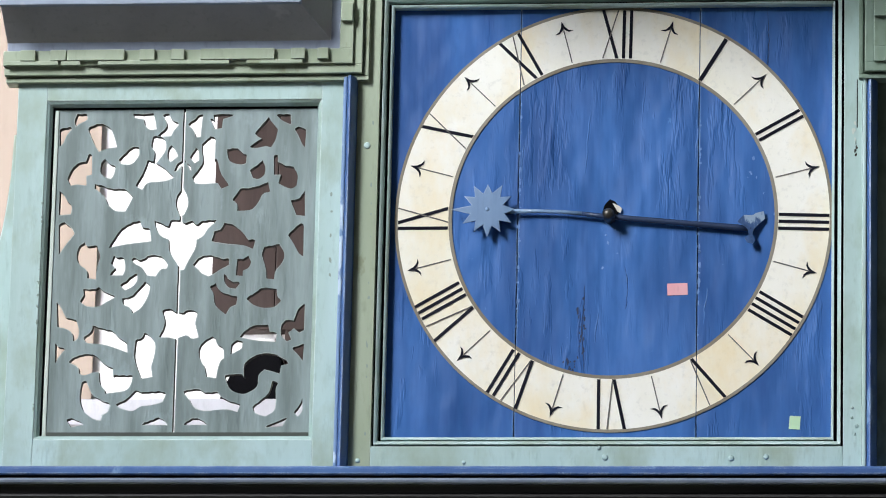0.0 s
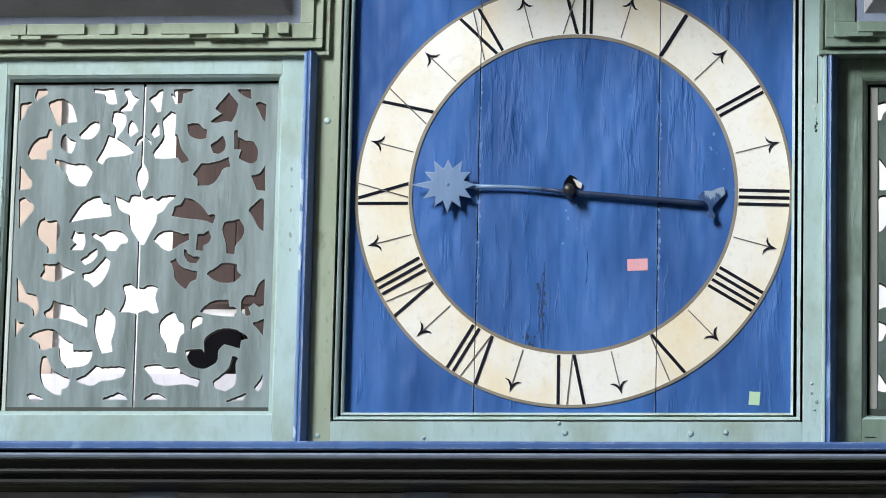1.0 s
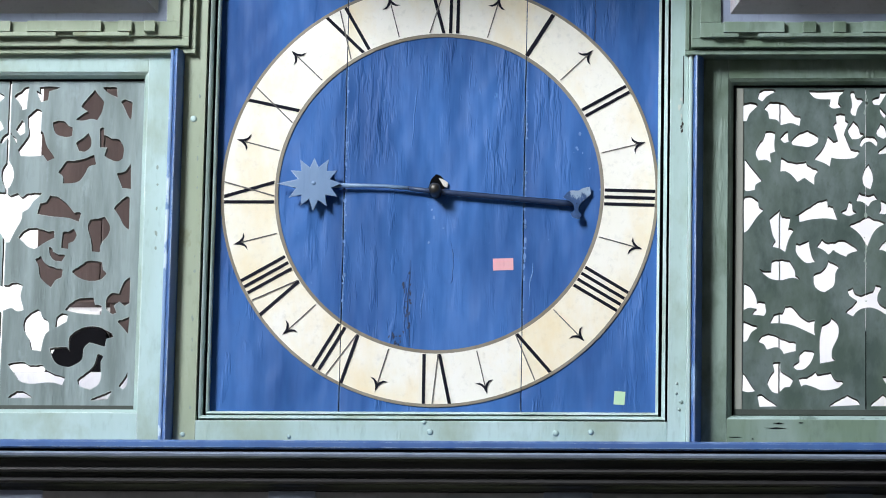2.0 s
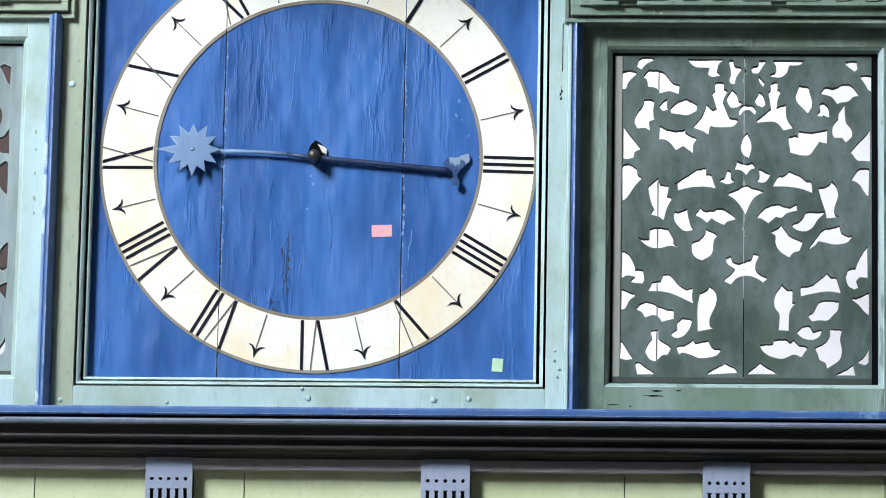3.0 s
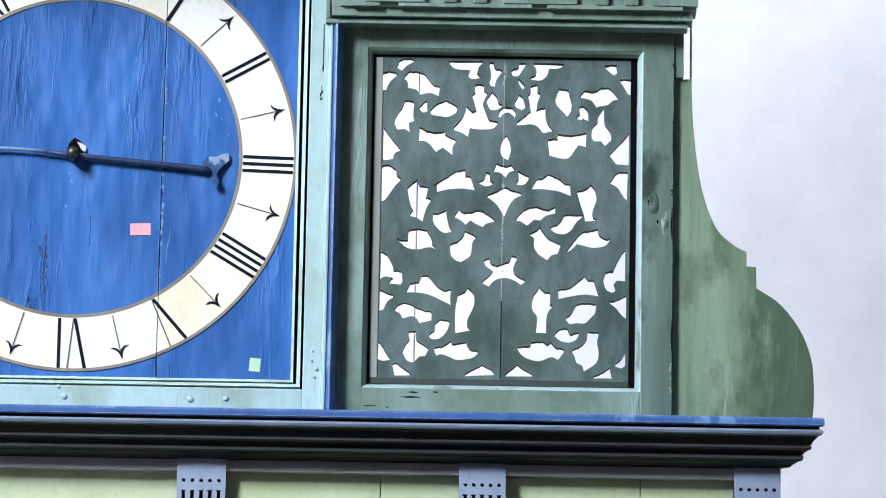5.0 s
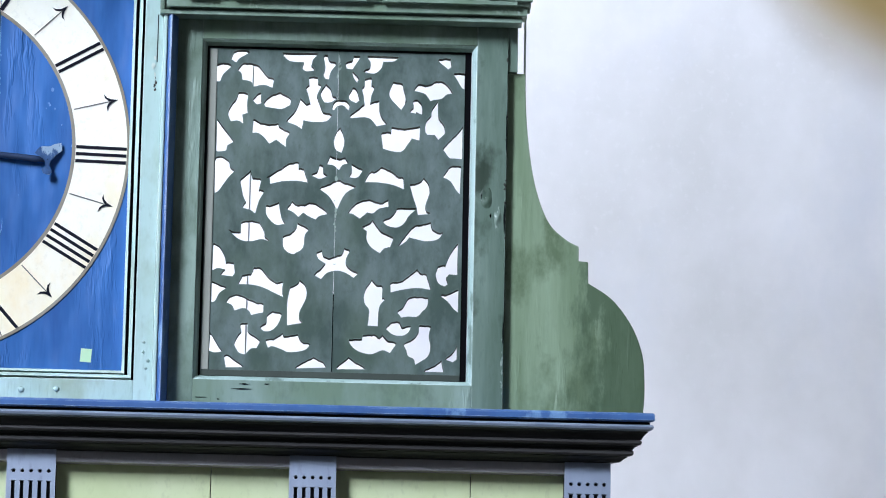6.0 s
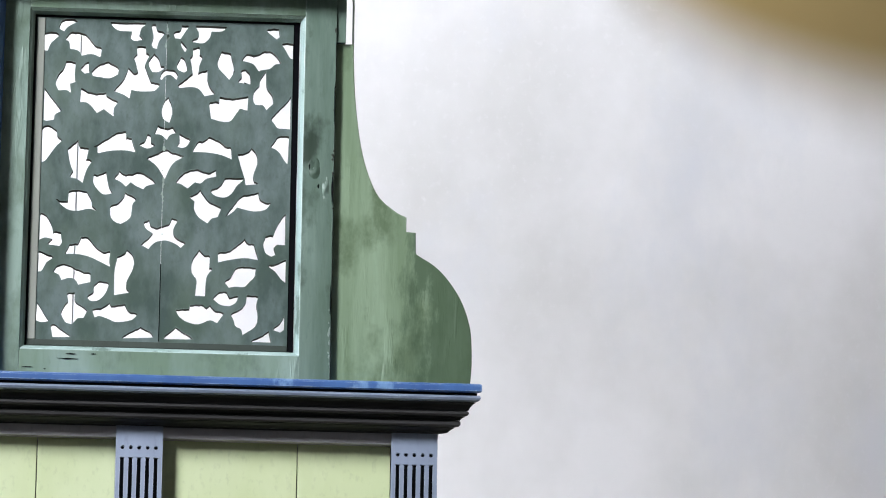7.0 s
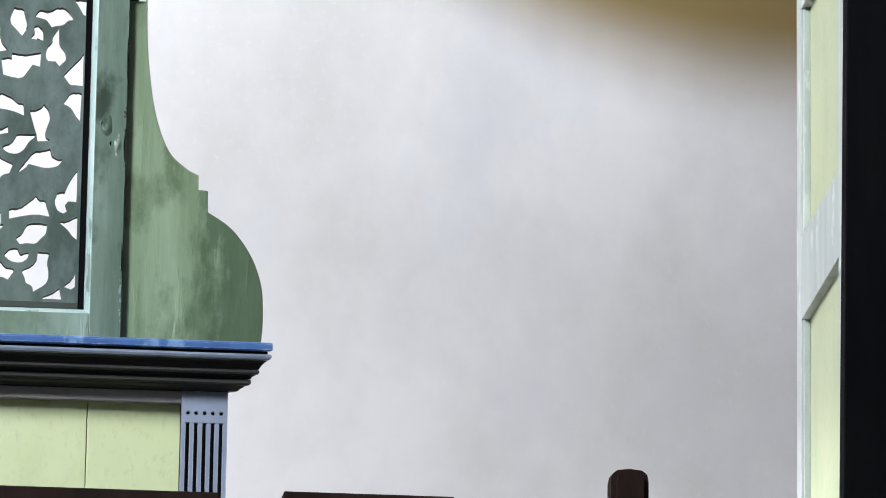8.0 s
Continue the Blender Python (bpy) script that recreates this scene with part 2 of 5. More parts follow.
def rounded(points, sharp=50.0, steps=4):
    """A closed outline through the points: curved where it turns gently, pointed where it turns hard."""
    pts = [Vector(p) for p in points]
    n, out = len(pts), []

    def hard(i):
        a, b = pts[i] - pts[i - 1], pts[(i + 1) % n] - pts[i]
        return a.length < 1e-6 or b.length < 1e-6 or abs(a.angle_signed(b)) > radians(sharp)

    corner = [hard(i) for i in range(n)]
    for i in range(n):
        p1, p2 = pts[i], pts[(i + 1) % n]
        p0 = p1 * 2 - p2 if corner[i] else pts[i - 1]
        p3 = p2 * 2 - p1 if corner[(i + 1) % n] else pts[(i + 2) % n]
        for k in range(steps):
            s = k / steps
            out.append(0.5 * (2 * p1 + (p2 - p0) * s + (2 * p0 - 5 * p1 + 4 * p2 - p3) * s * s + (3 * p1 - p0 - 3 * p2 + p3) * s ** 3))
    return out


def inside(p, outline):
    """Whether p lies within a closed outline."""
    odd, x, z = False, p[0], p[1]
    for a, b in zip(outline, outline[1:] + outline[:1]):
        if (a[1] > z) != (b[1] > z) and x < a[0] + (z - a[1]) * (b[0] - a[0]) / (b[1] - a[1]):
            odd = not odd
    return odd


def sawn(outlines, thickness, bevel=0.0):
    """A mesh sawn from a board lying in x and z: the first outline is its edge, the others are holes."""
    points, edges, bounds = [], [], []
    for outline in outlines:
        n0 = len(points)
        points += [Vector((p[0], p[1])) for p in outline]
        edges += [(n0 + k, n0 + (k + 1) % len(outline)) for k in range(len(outline))]
        xs, zs = [p[0] for p in outline], [p[1] for p in outline]
        bounds.append((min(xs), max(xs), min(zs), max(zs)))
    places, _, faces, *_ = geometry.delaunay_2d_cdt(points, edges, [], 0, 1e-6)
    bm = bmesh.new()
    verts = [bm.verts.new((p.x, -thickness / 2, p.y)) for p in places]
    for face in faces:
        c = sum((places[k] for k in face), Vector((0, 0))) / len(face)
        within = [inside(c, outline) for outline, (x0, x1, z0, z1) in zip(outlines, bounds) if x0 < c.x < x1 and z0 < c.y < z1]
        if sum(within) % 2:
            bm.faces.new([verts[k] for k in face])
    bmesh.ops.delete(bm, geom=[v for v in bm.verts if not v.link_faces], context="VERTS")
    out = bmesh.ops.extrude_face_region(bm, geom=bm.faces[:])
    bmesh.ops.translate(bm, vec=(0, thickness, 0), verts=[v for v in out["geom"] if isinstance(v, bmesh.types.BMVert)])
    bmesh.ops.recalc_face_normals(bm, faces=bm.faces)
    if bevel:
        rim = [e for e in bm.edges if len(e.link_faces) == 2 and e.calc_face_angle(0) > radians(60) and abs(e.verts[0].co.y - e.verts[1].co.y) < 1e-6]
        bmesh.ops.bevel(bm, geom=rim, offset=bevel, segments=2, affect="EDGES")
    return bm


def moved(bm, x, y, z):
    bmesh.ops.translate(bm, vec=(x, y, z), verts=bm.verts)
    return bm


def strip(profile, x0, x1, m0=0.0, m1=0.0):
    """A moulding along x: profile of (out, z), out towards the room; m0, m1 lengthen the ends with out, as mitred returns do."""
    bm = bmesh.new()
    rings = []
    for x, m, side in ((x0, m0, -1), (x1, m1, 1)):
        rings.append([bm.verts.new((x + side * m * out, -out, z)) for out, z in profile])
    n = len(profile)
    for i in range(n):
        bm.faces.new((rings[0][i], rings[0][(i + 1) % n], rings[1][(i + 1) % n], rings[1][i]))
    bm.faces.new(rings[0])
    bm.faces.new(rings[1][::-1])
    return bm


def slip(x0, x1, z0, z1, w, y_out, y_in, y_back, side):
    """One mitred length of moulding inside an opening; side: left, right, top or bottom."""
    bm = bmesh.new()
    outer = [(x0, z0), (x1, z0), (x1, z1), (x0, z1)]
    inner = [(x0 + w, z0 + w), (x1 - w, z0 + w), (x1 - w, z1 - w), (x0 + w, z1 - w)]
    i = ("bottom", "right", "top", "left").index(side)
    j = (i + 1) % 4
    rows = []
    for k in (i, j):
        (ox, oz), (ix, iz) = outer[k], inner[k]
        mx, mz = 0.45 * ox + 0.55 * ix, 0.45 * oz + 0.55 * iz
        ring = [(ox, y_back, oz), (ox, y_out, oz), (mx, 0.65 * y_out + 0.35 * y_in, mz), (ix, y_in, iz), (ix, y_back, iz)]
        rows.append([bm.verts.new(p) for p in ring])
    for a in range(5):
        b = (a + 1) % 5
        bm.faces.new((rows[0][a], rows[0][b], rows[1][b], rows[1][a]))
    bm.faces.new(rows[0])
    bm.faces.new(rows[1][::-1])
    return bm


def moulding(parent, x0, x1, z0, z1, w, y_out, y_in, y_back, material, name="moulding", worn=None):
    for side in ("left", "right", "top", "bottom"):
        # right and bottom lengths can take a paler paint that imitates light on them
        paint = worn if worn and side in ("right", "bottom") else material
        part(name, slip(x0, x1, z0, z1, w, y_out, y_in, y_back, side), paint, parent)


def lathe(profile, axis_at, segments=16):
    """Turned about y: profile of (radius, y)."""
    bm = bmesh.new()
    x, z = axis_at
    rings = []
    for r, y in profile:
        rings.append([bm.verts.new((x + r * math.cos(2 * math.pi * k / segments), y, z + r * math.sin(2 * math.pi * k / segments))) for k in range(segments)])
    for a, b in zip(rings, rings[1:]):
        for k in range(segments):
            bm.faces.new((a[k], a[(k + 1) % segments], b[(k + 1) % segments], b[k]))
    bm.faces.new(rings[0])
    bm.faces.new(rings[-1])
    return bm


def chips(parent, x, z, w, h, count, y, material):
    """A scatter of small irregular flakes of paint on an upright face."""
    bm = bmesh.new()
    rng = random.Random(int(1000 * (x + 3) + 77 * z + count))
    for _ in range(count):
        cx, cz = x + rng.gauss(0, 0.5) * w, z + rng.gauss(0, 0.5) * h
        r = rng.uniform(0.0012, 0.0042)
        tall = rng.uniform(0.8, 2.6)
        ring = []
        for k in range(7):
            a, q = 2 * math.pi * k / 7, r * rng.uniform(0.45, 1.1)
            ring.append(bm.verts.new((cx + q * math.cos(a), y - 0.0006, cz + q * tall * math.sin(a))))
        face = bm.faces.new(ring)
        out = bmesh.ops.extrude_face_region(bm, geom=[face])
        bmesh.ops.translate(bm, vec=(0, 0.0012, 0), verts=[v for v in out["geom"] if isinstance(v, bmesh.types.BMVert)])
    return tagged(part("flaked_paint", bm, material, parent, "scatter of flaked paint"), kind="stuff")


def knot(parent, x, z, y, wide, tall, high, material):
    """A lumpy knot swelling under the paint."""
    bm = bmesh.new()
    rings = []
    for j in range(1, 8):
        f = j / 7
        ring = []
        for k in range(18):
            a = 2 * math.pi * k / 18
            px = x + wide * f * math.cos(a) * (1 + 0.25 * noise.noise((math.cos(a) * 2, math.sin(a) * 2, x)))
            pz = z + tall * f * math.sin(a) * (1 + 0.25 * noise.noise((math.cos(a) * 2, math.sin(a) * 2, z)))
            rise = high * (1 - f * f) ** 1.5 * (0.6 + 1.5 * noise.noise((px * 75, x, pz * 55))) if j < 7 else -0.001
            ring.append(bm.verts.new((px, y - rise, pz)))
        rings.append(ring)
    bm.faces.new(rings[0])
    for inner, outer in zip(rings, rings[1:]):
        for k in range(18):
            bm.faces.new((inner[k], inner[(k + 1) % 18], outer[(k + 1) % 18], outer[k]))
    bmesh.ops.recalc_face_normals(bm, faces=bm.faces)
    return part("knot", bm, material, parent, "lumpy knot under the paint", smooth=True)


def nail(parent, x, z, y, r, material, name="bolt_head"):
    return part(name, lathe([(0.8 * r, y + 0.004), (0.8 * r, y - 0.0015), (0.55 * r, y - 0.003), (0.2 * r, y - 0.0035)], (x, z), 10), material, parent, smooth=True)


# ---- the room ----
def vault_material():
    """White plaster turning ochre up the vault: soft shade put into the colour."""
    mat = painted("vault_shade", (0.82, 0.795, 0.82), (0.67, 0.65, 0.655), 0.9, streak=1.1, tall=0.8, wear=(0.68, 0.68, 0.74), wear_at=0.50, fade=0.3, spots=2.2, grain=0.6, bump=0.05, own=0.0, fleck=0.04)
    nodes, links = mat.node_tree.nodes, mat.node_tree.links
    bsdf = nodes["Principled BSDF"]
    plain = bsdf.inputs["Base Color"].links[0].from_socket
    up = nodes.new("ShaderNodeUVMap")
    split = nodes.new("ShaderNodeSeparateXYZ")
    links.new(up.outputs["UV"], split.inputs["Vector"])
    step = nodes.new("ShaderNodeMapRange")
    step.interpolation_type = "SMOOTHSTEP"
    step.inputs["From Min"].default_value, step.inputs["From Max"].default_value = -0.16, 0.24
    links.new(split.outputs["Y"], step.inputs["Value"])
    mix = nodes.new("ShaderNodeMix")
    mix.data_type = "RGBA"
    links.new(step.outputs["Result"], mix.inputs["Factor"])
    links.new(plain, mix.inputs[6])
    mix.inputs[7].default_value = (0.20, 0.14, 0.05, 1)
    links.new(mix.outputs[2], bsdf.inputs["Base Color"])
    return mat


def room():
    def wall(name, bm, label, material=ROOM_SHELL):
        return tagged(part(name, bm, material), label, "wall", kind="structure")

    wall("wall_north", box(-8.3, 7.3, 4.0, 4.3, 0, 13, 0), "white limewashed plaster wall with faint grey patches", PLASTER)
    # the other walls and the ceiling are unseen, kept dark to limit bounced light
    wall("wall_east", box(7.0, 7.3, -16.3, 4.0, 0, 13, 0), "unseen dark side wall")
    side = bmesh.new()
    for y0, y1, z0, z1 in ((-16, -7.5, 0, 13), (-4.9, 0.6, 0, 13), (-7.5, -4.9, 0, 7.6), (-7.5, -4.9, 11.2, 13)):
        box(-5.3, -5.0, y0, y1, z0, z1, 0, side)
    wall("wall_west", side, "unseen dark side wall with an opening at the lamp")
    side = bmesh.new()
    for y0, y1, z0, z1 in ((0.9, 1.0, 0, 13), (3.4, 4.0, 0, 13), (1.0, 3.4, 0, 3.4), (1.0, 3.4, 7.8, 13)):
        box(-8.3, -8.0, y0, y1, z0, z1, 0, side)
    wall("wall_chancel", side, "unseen dark side wall with an opening at the lamp")
    back = bmesh.new()
    for x0, x1, z0, z1 in ((-8.3, 1.4, 0, 13), (4.6, 7.3, 0, 13), (1.4, 4.6, 0, 3.4), (1.4, 4.6, 8.6, 13)):
        box(x0, x1, -16.3, -16.0, z0, z1, 0, back)
    wall("wall_south", back, "unseen dark back wall with an opening at the fill lamp")
    # unseen wall added to keep the front light off the far wall
    wall("wall_screen", box(-8.0, -2.0, 0.6, 0.9, 0, 13, 0), "unseen dark wall added to block the front light")
    wall("wall_band", box(-4.6, -1.95, 3.992, 3.9985, 0, 13, 0), "pinkish beige plastered band on the far wall", BEIGE)
    tagged(part("floor", box(-8.3, 7.3, -16.3, 4.3, -0.2, 0, 0), STONE), "grey stone church floor", "floor", kind="structure")
    tagged(part("ceiling", box(-8.3, 7.3, -16.3, 4.3, 13, 13.2, 0), ROOM_SHELL), "unseen dark ceiling", "ceiling", kind="structure")

    # springing of a vault over the corner: the wall leans forward in a curve
    bm = bmesh.new()
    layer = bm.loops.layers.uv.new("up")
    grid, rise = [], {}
    for i in range(49):
        x = 1.9 + 2.6 * i / 48
        foot = 5.575 + 0.33 * math.exp(-(x - 2.614) / 0.48)
        row = []
        for k in range(31):
            s = -0.35 + 2.2 * (k / 30) ** 1.5
            lean = max(0, s)
            v = bm.verts.new((x, 3.9975 - 0.5 * lean * lean / (0.5 + lean), foot + s))
            rise[v] = s
            row.append(v)
        grid.append(row)
    for a, b in zip(grid, grid[1:]):
        for k in range(30):
            face = bm.faces.new((a[k], b[k], b[k + 1], a[k + 1]))
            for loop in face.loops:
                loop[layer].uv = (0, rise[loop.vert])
    tagged(part("vault", bm, vault_material(), smooth=True), "white vault springing with its ochre-brown shade put into the colour", "vault", kind="structure")


room()


# ---- the dial ----
DIAL_Y = 0.036
CX, CZ = 0.001, 4.532
R_OUT, R_IN = 0.503, 0.382


def ring_piece(r0, r1, y, thick, x0, x1, half=0):
    """The part of a flat ring that lies between two upright lines; half: above (1) or below (-1) the middle."""
    bm = bmesh.new()
    n = 192
    a = [bm.verts.new((CX + r0 * math.sin(2 * math.pi * k / n), y, CZ + r0 * math.cos(2 * math.pi * k / n))) for k in range(n)]
    b = [bm.verts.new((CX + r1 * math.sin(2 * math.pi * k / n), y, CZ + r1 * math.cos(2 * math.pi * k / n))) for k in range(n)]
    for k in range(n):
        bm.faces.new((a[k], a[(k + 1) % n], b[(k + 1) % n], b[k]))
    for x, sign in ((x0, 1), (x1, -1)):
        bmesh.ops.bisect_plane(bm, geom=bm.verts[:] + bm.edges[:] + bm.faces[:], plane_co=(x, 0, 0), plane_no=(sign, 0, 0), clear_inner=True)
    if half:
        bmesh.ops.bisect_plane(bm, geom=bm.verts[:] + bm.edges[:] + bm.faces[:], plane_co=(0, 0, CZ), plane_no=(0, 0, half), clear_inner=True)
    out = bmesh.ops.extrude_face_region(bm, geom=bm.faces[:])
    bmesh.ops.translate(bm, vec=(0, thick, 0), verts=[v for v in out["geom"] if isinstance(v, bmesh.types.BMVert)])
    return bm


def stroke(bm, angle, u0, u1, w, r0=R_IN + 0.002, r1=R_OUT - 0.002, y=None):
    """A painted bar across the ring at an hour's angle (clockwise from the top), u to its right, from the foot u0 to the head u1."""
    y = DIAL_Y - 0.0032 if y is None else y
    up = Vector((math.sin(angle), 0, math.cos(angle)))
    right = Vector((math.cos(angle), 0, -math.sin(angle)))
    middle = Vector((CX, y, CZ))
    corners = [middle + up * r0 + right * (u0 - w / 2), middle + up * r0 + right * (u0 + w / 2),
               middle + up * r1 + right * (u1 + w / 2), middle + up * r1 + right * (u1 - w / 2)]
    front = [bm.verts.new(c) for c in corners]
    back = [bm.verts.new(c + Vector((0, 0.001, 0))) for c in corners]
    bm.faces.new(front)
    bm.faces.new(back[::-1])
    for k in range(4):
        bm.faces.new((front[k], back[k], back[(k + 1) % 4], front[(k + 1) % 4]))


def numeral(letters, hour, parent):
    wide = {"I": 0.0165, "V": 0.056, "X": 0.046}
    angle = radians(30 * hour + {1: 1.2, 2: 0.3, 3: 1.6, 4: 1.2, 5: 0.9, 6: -0.2, 7: 0.3, 10: -1.6, 11: 0.3, 12: 0.7}.get(hour, 0))
    total = sum(wide[c] for c in letters)
    bold, thin = bmesh.new(), bmesh.new()
    u = -total / 2
    for c in letters:
        w = wide[c]
        m = u + w / 2
        if c == "I":
            stroke(bold, angle, m, m, 0.0074 if len(letters) > 1 else 0.0095)
        if c == "V":
            stroke(bold, angle, m + 0.001, m - 0.024, 0.0078)
            stroke(thin, angle, m + 0.004, m + 0.016, 0.0028, y=DIAL_Y - 0.0036)
        if c == "X":
            stroke(bold, angle, m + 0.016, m - 0.018, 0.0078)
            stroke(thin, angle, m - 0.017, m + 0.017, 0.0030, y=DIAL_Y - 0.0036)
        u += w
    ob = part("numeral", bold, INK, parent, "black painted Roman numeral " + letters)
    if len(thin.verts):
        part("hairline", thin, THIN_INK, ob)
    else:
        thin.free()


def arrow(hour, parent):
    """The half-hour mark: a thin shaft with a barbed head that points outwards."""
    angle = radians(30 * hour + (-0.9 if 10 < hour < 11 else 0 if 9 < hour < 12 else 1.3 if 6 < hour < 8 else 0.3 if 8 < hour < 9 else 0.9))
    shaft, head = bmesh.new(), bmesh.new()
    stroke(shaft, angle, 0, 0, 0.0026, R_IN + 0.006, R_OUT - 0.028)
    up = Vector((math.sin(angle), 0, math.cos(angle)))
    right = Vector((math.cos(angle), 0, -math.sin(angle)))
    tip = Vector((CX, DIAL_Y - 0.0036, CZ)) + up * (R_OUT - 0.011)
    outline = [(0, 0), (0.0045, -0.015), (0.011, -0.024), (0.021, -0.029), (0.011, -0.029), (0.003, -0.023), (0, -0.017),
               (-0.003, -0.023), (-0.011, -0.029), (-0.021, -0.029), (-0.011, -0.024), (-0.0045, -0.015)]
    front = [head.verts.new(tip + right * a + up * b) for a, b in outline]
    head.faces.new(front)
    out = bmesh.ops.extrude_face_region(head, geom=head.faces[:])
    bmesh.ops.translate(head, vec=(0, 0.001, 0), verts=[v for v in out["geom"] if isinstance(v, bmesh.types.BMVert)])
    bmesh.ops.triangulate(head, faces=head.faces)
    ob = part("half_hour_mark", shaft, THIN_INK, parent)
    part("arrow_head", head, INK, ob)


def dial():
    clock = thing("clock_dial", (0, 0.05, 4.0), "blue painted board dial with a cream ring of black Roman numerals", "clock")
    seams = (-0.540, -0.220, 0.199, 0.540)
    for a, b in zip(seams, seams[1:]):
        edge = []
        for x, inward, heights in ((a, 1, range(0, 91)), (b, -1, range(90, -1, -1))):
            for k in heights:
                z = 3.965 + 1.115 * k / 90
                waver = 0.0009 + 0.0013 * max(0, noise.noise((x * 9, 2.0 * inward, z * 30))) + 0.004 * max(0, noise.noise((x * 5, 5.0 * inward, z * 22)) - 0.42)
                edge.append((x + inward * waver + 0.0012 * noise.noise((x * 3, 0, z * 9)), z))
        part("plank", moved(sawn([edge], 0.024, 0.0012), 0, DIAL_Y + 0.012, 0), BLUE, clock)
        for half in ((0,) if max(abs(a), abs(b)) > 0.5 else (-1, 1)):
            part("chapter_ring", ring_piece(R_IN, R_OUT, DIAL_Y - 0.002, 0.004, a + 0.0010, b - 0.0010, half), CREAM, clock, "cream ring painted across the planks")
            part("ring_border", ring_piece(R_OUT - 0.001, R_OUT + 0.006, DIAL_Y - 0.0024, 0.004, a + 0.001, b - 0.001, half), RIM, clock, "ochre border line")
            part("ring_border", ring_piece(R_IN - 0.007, R_IN + 0.001, DIAL_Y - 0.0024, 0.004, a + 0.001, b - 0.001, half), RIM, clock, "ochre border line")
    for x, z0, z1, wide in ((-0.062, 4.16, 4.37, 0.0022), (0.358, 4.83, 5.05, 0.0014)):
        left, right = [], []
        for k in range(25):
            z = z0 + (z1 - z0) * k / 24
            x_here = x + 0.010 * noise.noise((x * 8, 1, z * 7)) + 0.003 * noise.noise((x * 8, 3, z * 60))
            w = wide * math.sin(math.pi * k / 24) * (0.6 + 0.6 * abs(noise.noise((x, 7, z * 50)))) / 2 + 0.0002
            left.append((x_here - w, z))
            right.append((x_here + w, z))
        part("crack", moved(sawn([left + right[::-1]], 0.002), 0, DIAL_Y, 0), ROD_BLUE, clock, "dark crack in the painted wood")
    # wrinkles where the paint has lifted over the grain
    for x, z0, z1, wide in ((-0.068, 4.12, 4.38, 0.008), (-0.058, 4.58, 4.86, 0.006), (-0.03, 4.20, 4.33, 0.007), (0.028, 4.28, 4.44, 0.005), (0.19, 4.62, 4.80, 0.005), (-0.205, 4.56, 4.74, 0.005), (0.212, 4.24, 4.40, 0.004)):
        bm = bmesh.new()
        rows = []
        for k in range(41):
            z = z0 + (z1 - z0) * k / 40
            mid = x + 0.014 * noise.noise((x * 8, 1, z * 7)) + 0.004 * noise.noise((x * 8, 3, z * 40))
            swell_here = math.sin(math.pi * k / 40) * (0.35 + 0.65 * abs(noise.noise((x * 4, 6, z * 35))))
            rows.append([bm.verts.new((mid + wide * u, DIAL_Y + 0.0008 - h * swell_here, z)) for u, h in ((-0.5, 0), (-0.25, 0.0022), (0, 0.0034), (0.25, 0.0022), (0.5, 0))])
        for p, q in zip(rows, rows[1:]):
            for j in range(4):
                bm.faces.new((p[j], p[j + 1], q[j + 1], q[j]))
        part("paint_wrinkle", bm, BLUE, clock, "wrinkle of lifted blue paint", smooth=True)
    for x in (-0.220, 0.199):
        chips(clock, x + 0.003, 4.52, 0.002, 0.38, 40, DIAL_Y, FLAKE_BLUE)
    chips(clock, -0.092, 4.175, 0.022, 0.022, 22, DIAL_Y, ROD_BLUE)
    chips(clock, -0.066, 4.27, 0.012, 0.060, 20, DIAL_Y, ROD_BLUE)
    chips(clock, 0.33, 4.60, 0.07, 0.10, 8, DIAL_Y, FLAKE_BLUE)
    chips(clock, 0.0, 4.43, 0.05, 0.06, 6, DIAL_Y, FLAKE_BLUE)
    part("backing_board", box(-0.56, 0.56, DIAL_Y + 0.026, DIAL_Y + 0.036, 3.95, 5.1), BLACK, clock)
    for hour, letters in enumerate(("I", "II", "III", "IIII", "V", "VI", "VII", "VIII", "IX", "X", "XI", "XII"), 1):
        numeral(letters, hour, clock)
        arrow(hour + 0.5, clock)

    # the one hand: star, rod, hub and crescent
    hand = thing("clock_hand", (0, 0, 4.54), "blue iron clock hand with a star and a torn crescent tail", "clock hand")
    sx, sz = -0.289, 4.548
    star = []
    for k in range(24):
        a = 2 * math.pi * k / 24
        r = (0.064 if k % 2 == 0 else 0.040) * (1.0 + 0.05 * math.sin(5 * k))
        if k == 12:
            r = 0.086
        star.append((r * math.cos(a), r * math.sin(a)))
    bm = sawn([star], 0.003, 0.0006)
    for v in bm.verts:
        v.co.y -= 0.004 * (1 - min(1, math.hypot(v.co.x, v.co.z) / 0.06))
    part("star", moved(bm, sx, 0.014, sz), IRON_BLUE, hand)
    nail(hand, sx, sz, 0.012, 0.006, IRON_BLUE, "rivet")
    stations = [(-0.245, 4.546, 0.006), (-0.17, 4.5455, 0.0045), (-0.12, 4.5437, 0.0045), (-0.07, 4.5390, 0.005), (-0.03, 4.5340, 0.006), (0.03, 4.5280, 0.0068), (0.16, 4.5165, 0.0062), (0.29, 4.504, 0.0078), (0.322, 4.5015, 0.0055)]
    for run, paint, look_of in ((stations[:4], IRON_BLUE, "worn light blue shank"), (stations[3:], ROD_BLUE, "dark blue shank")):
        rod = bmesh.new()
        rings = []
        for x, z, r in run:
            rings.append([rod.verts.new((x, 0.023 + 0.7 * r * math.cos(a), z + r * math.sin(a))) for a in [math.pi * k / 4 for k in range(8)]])
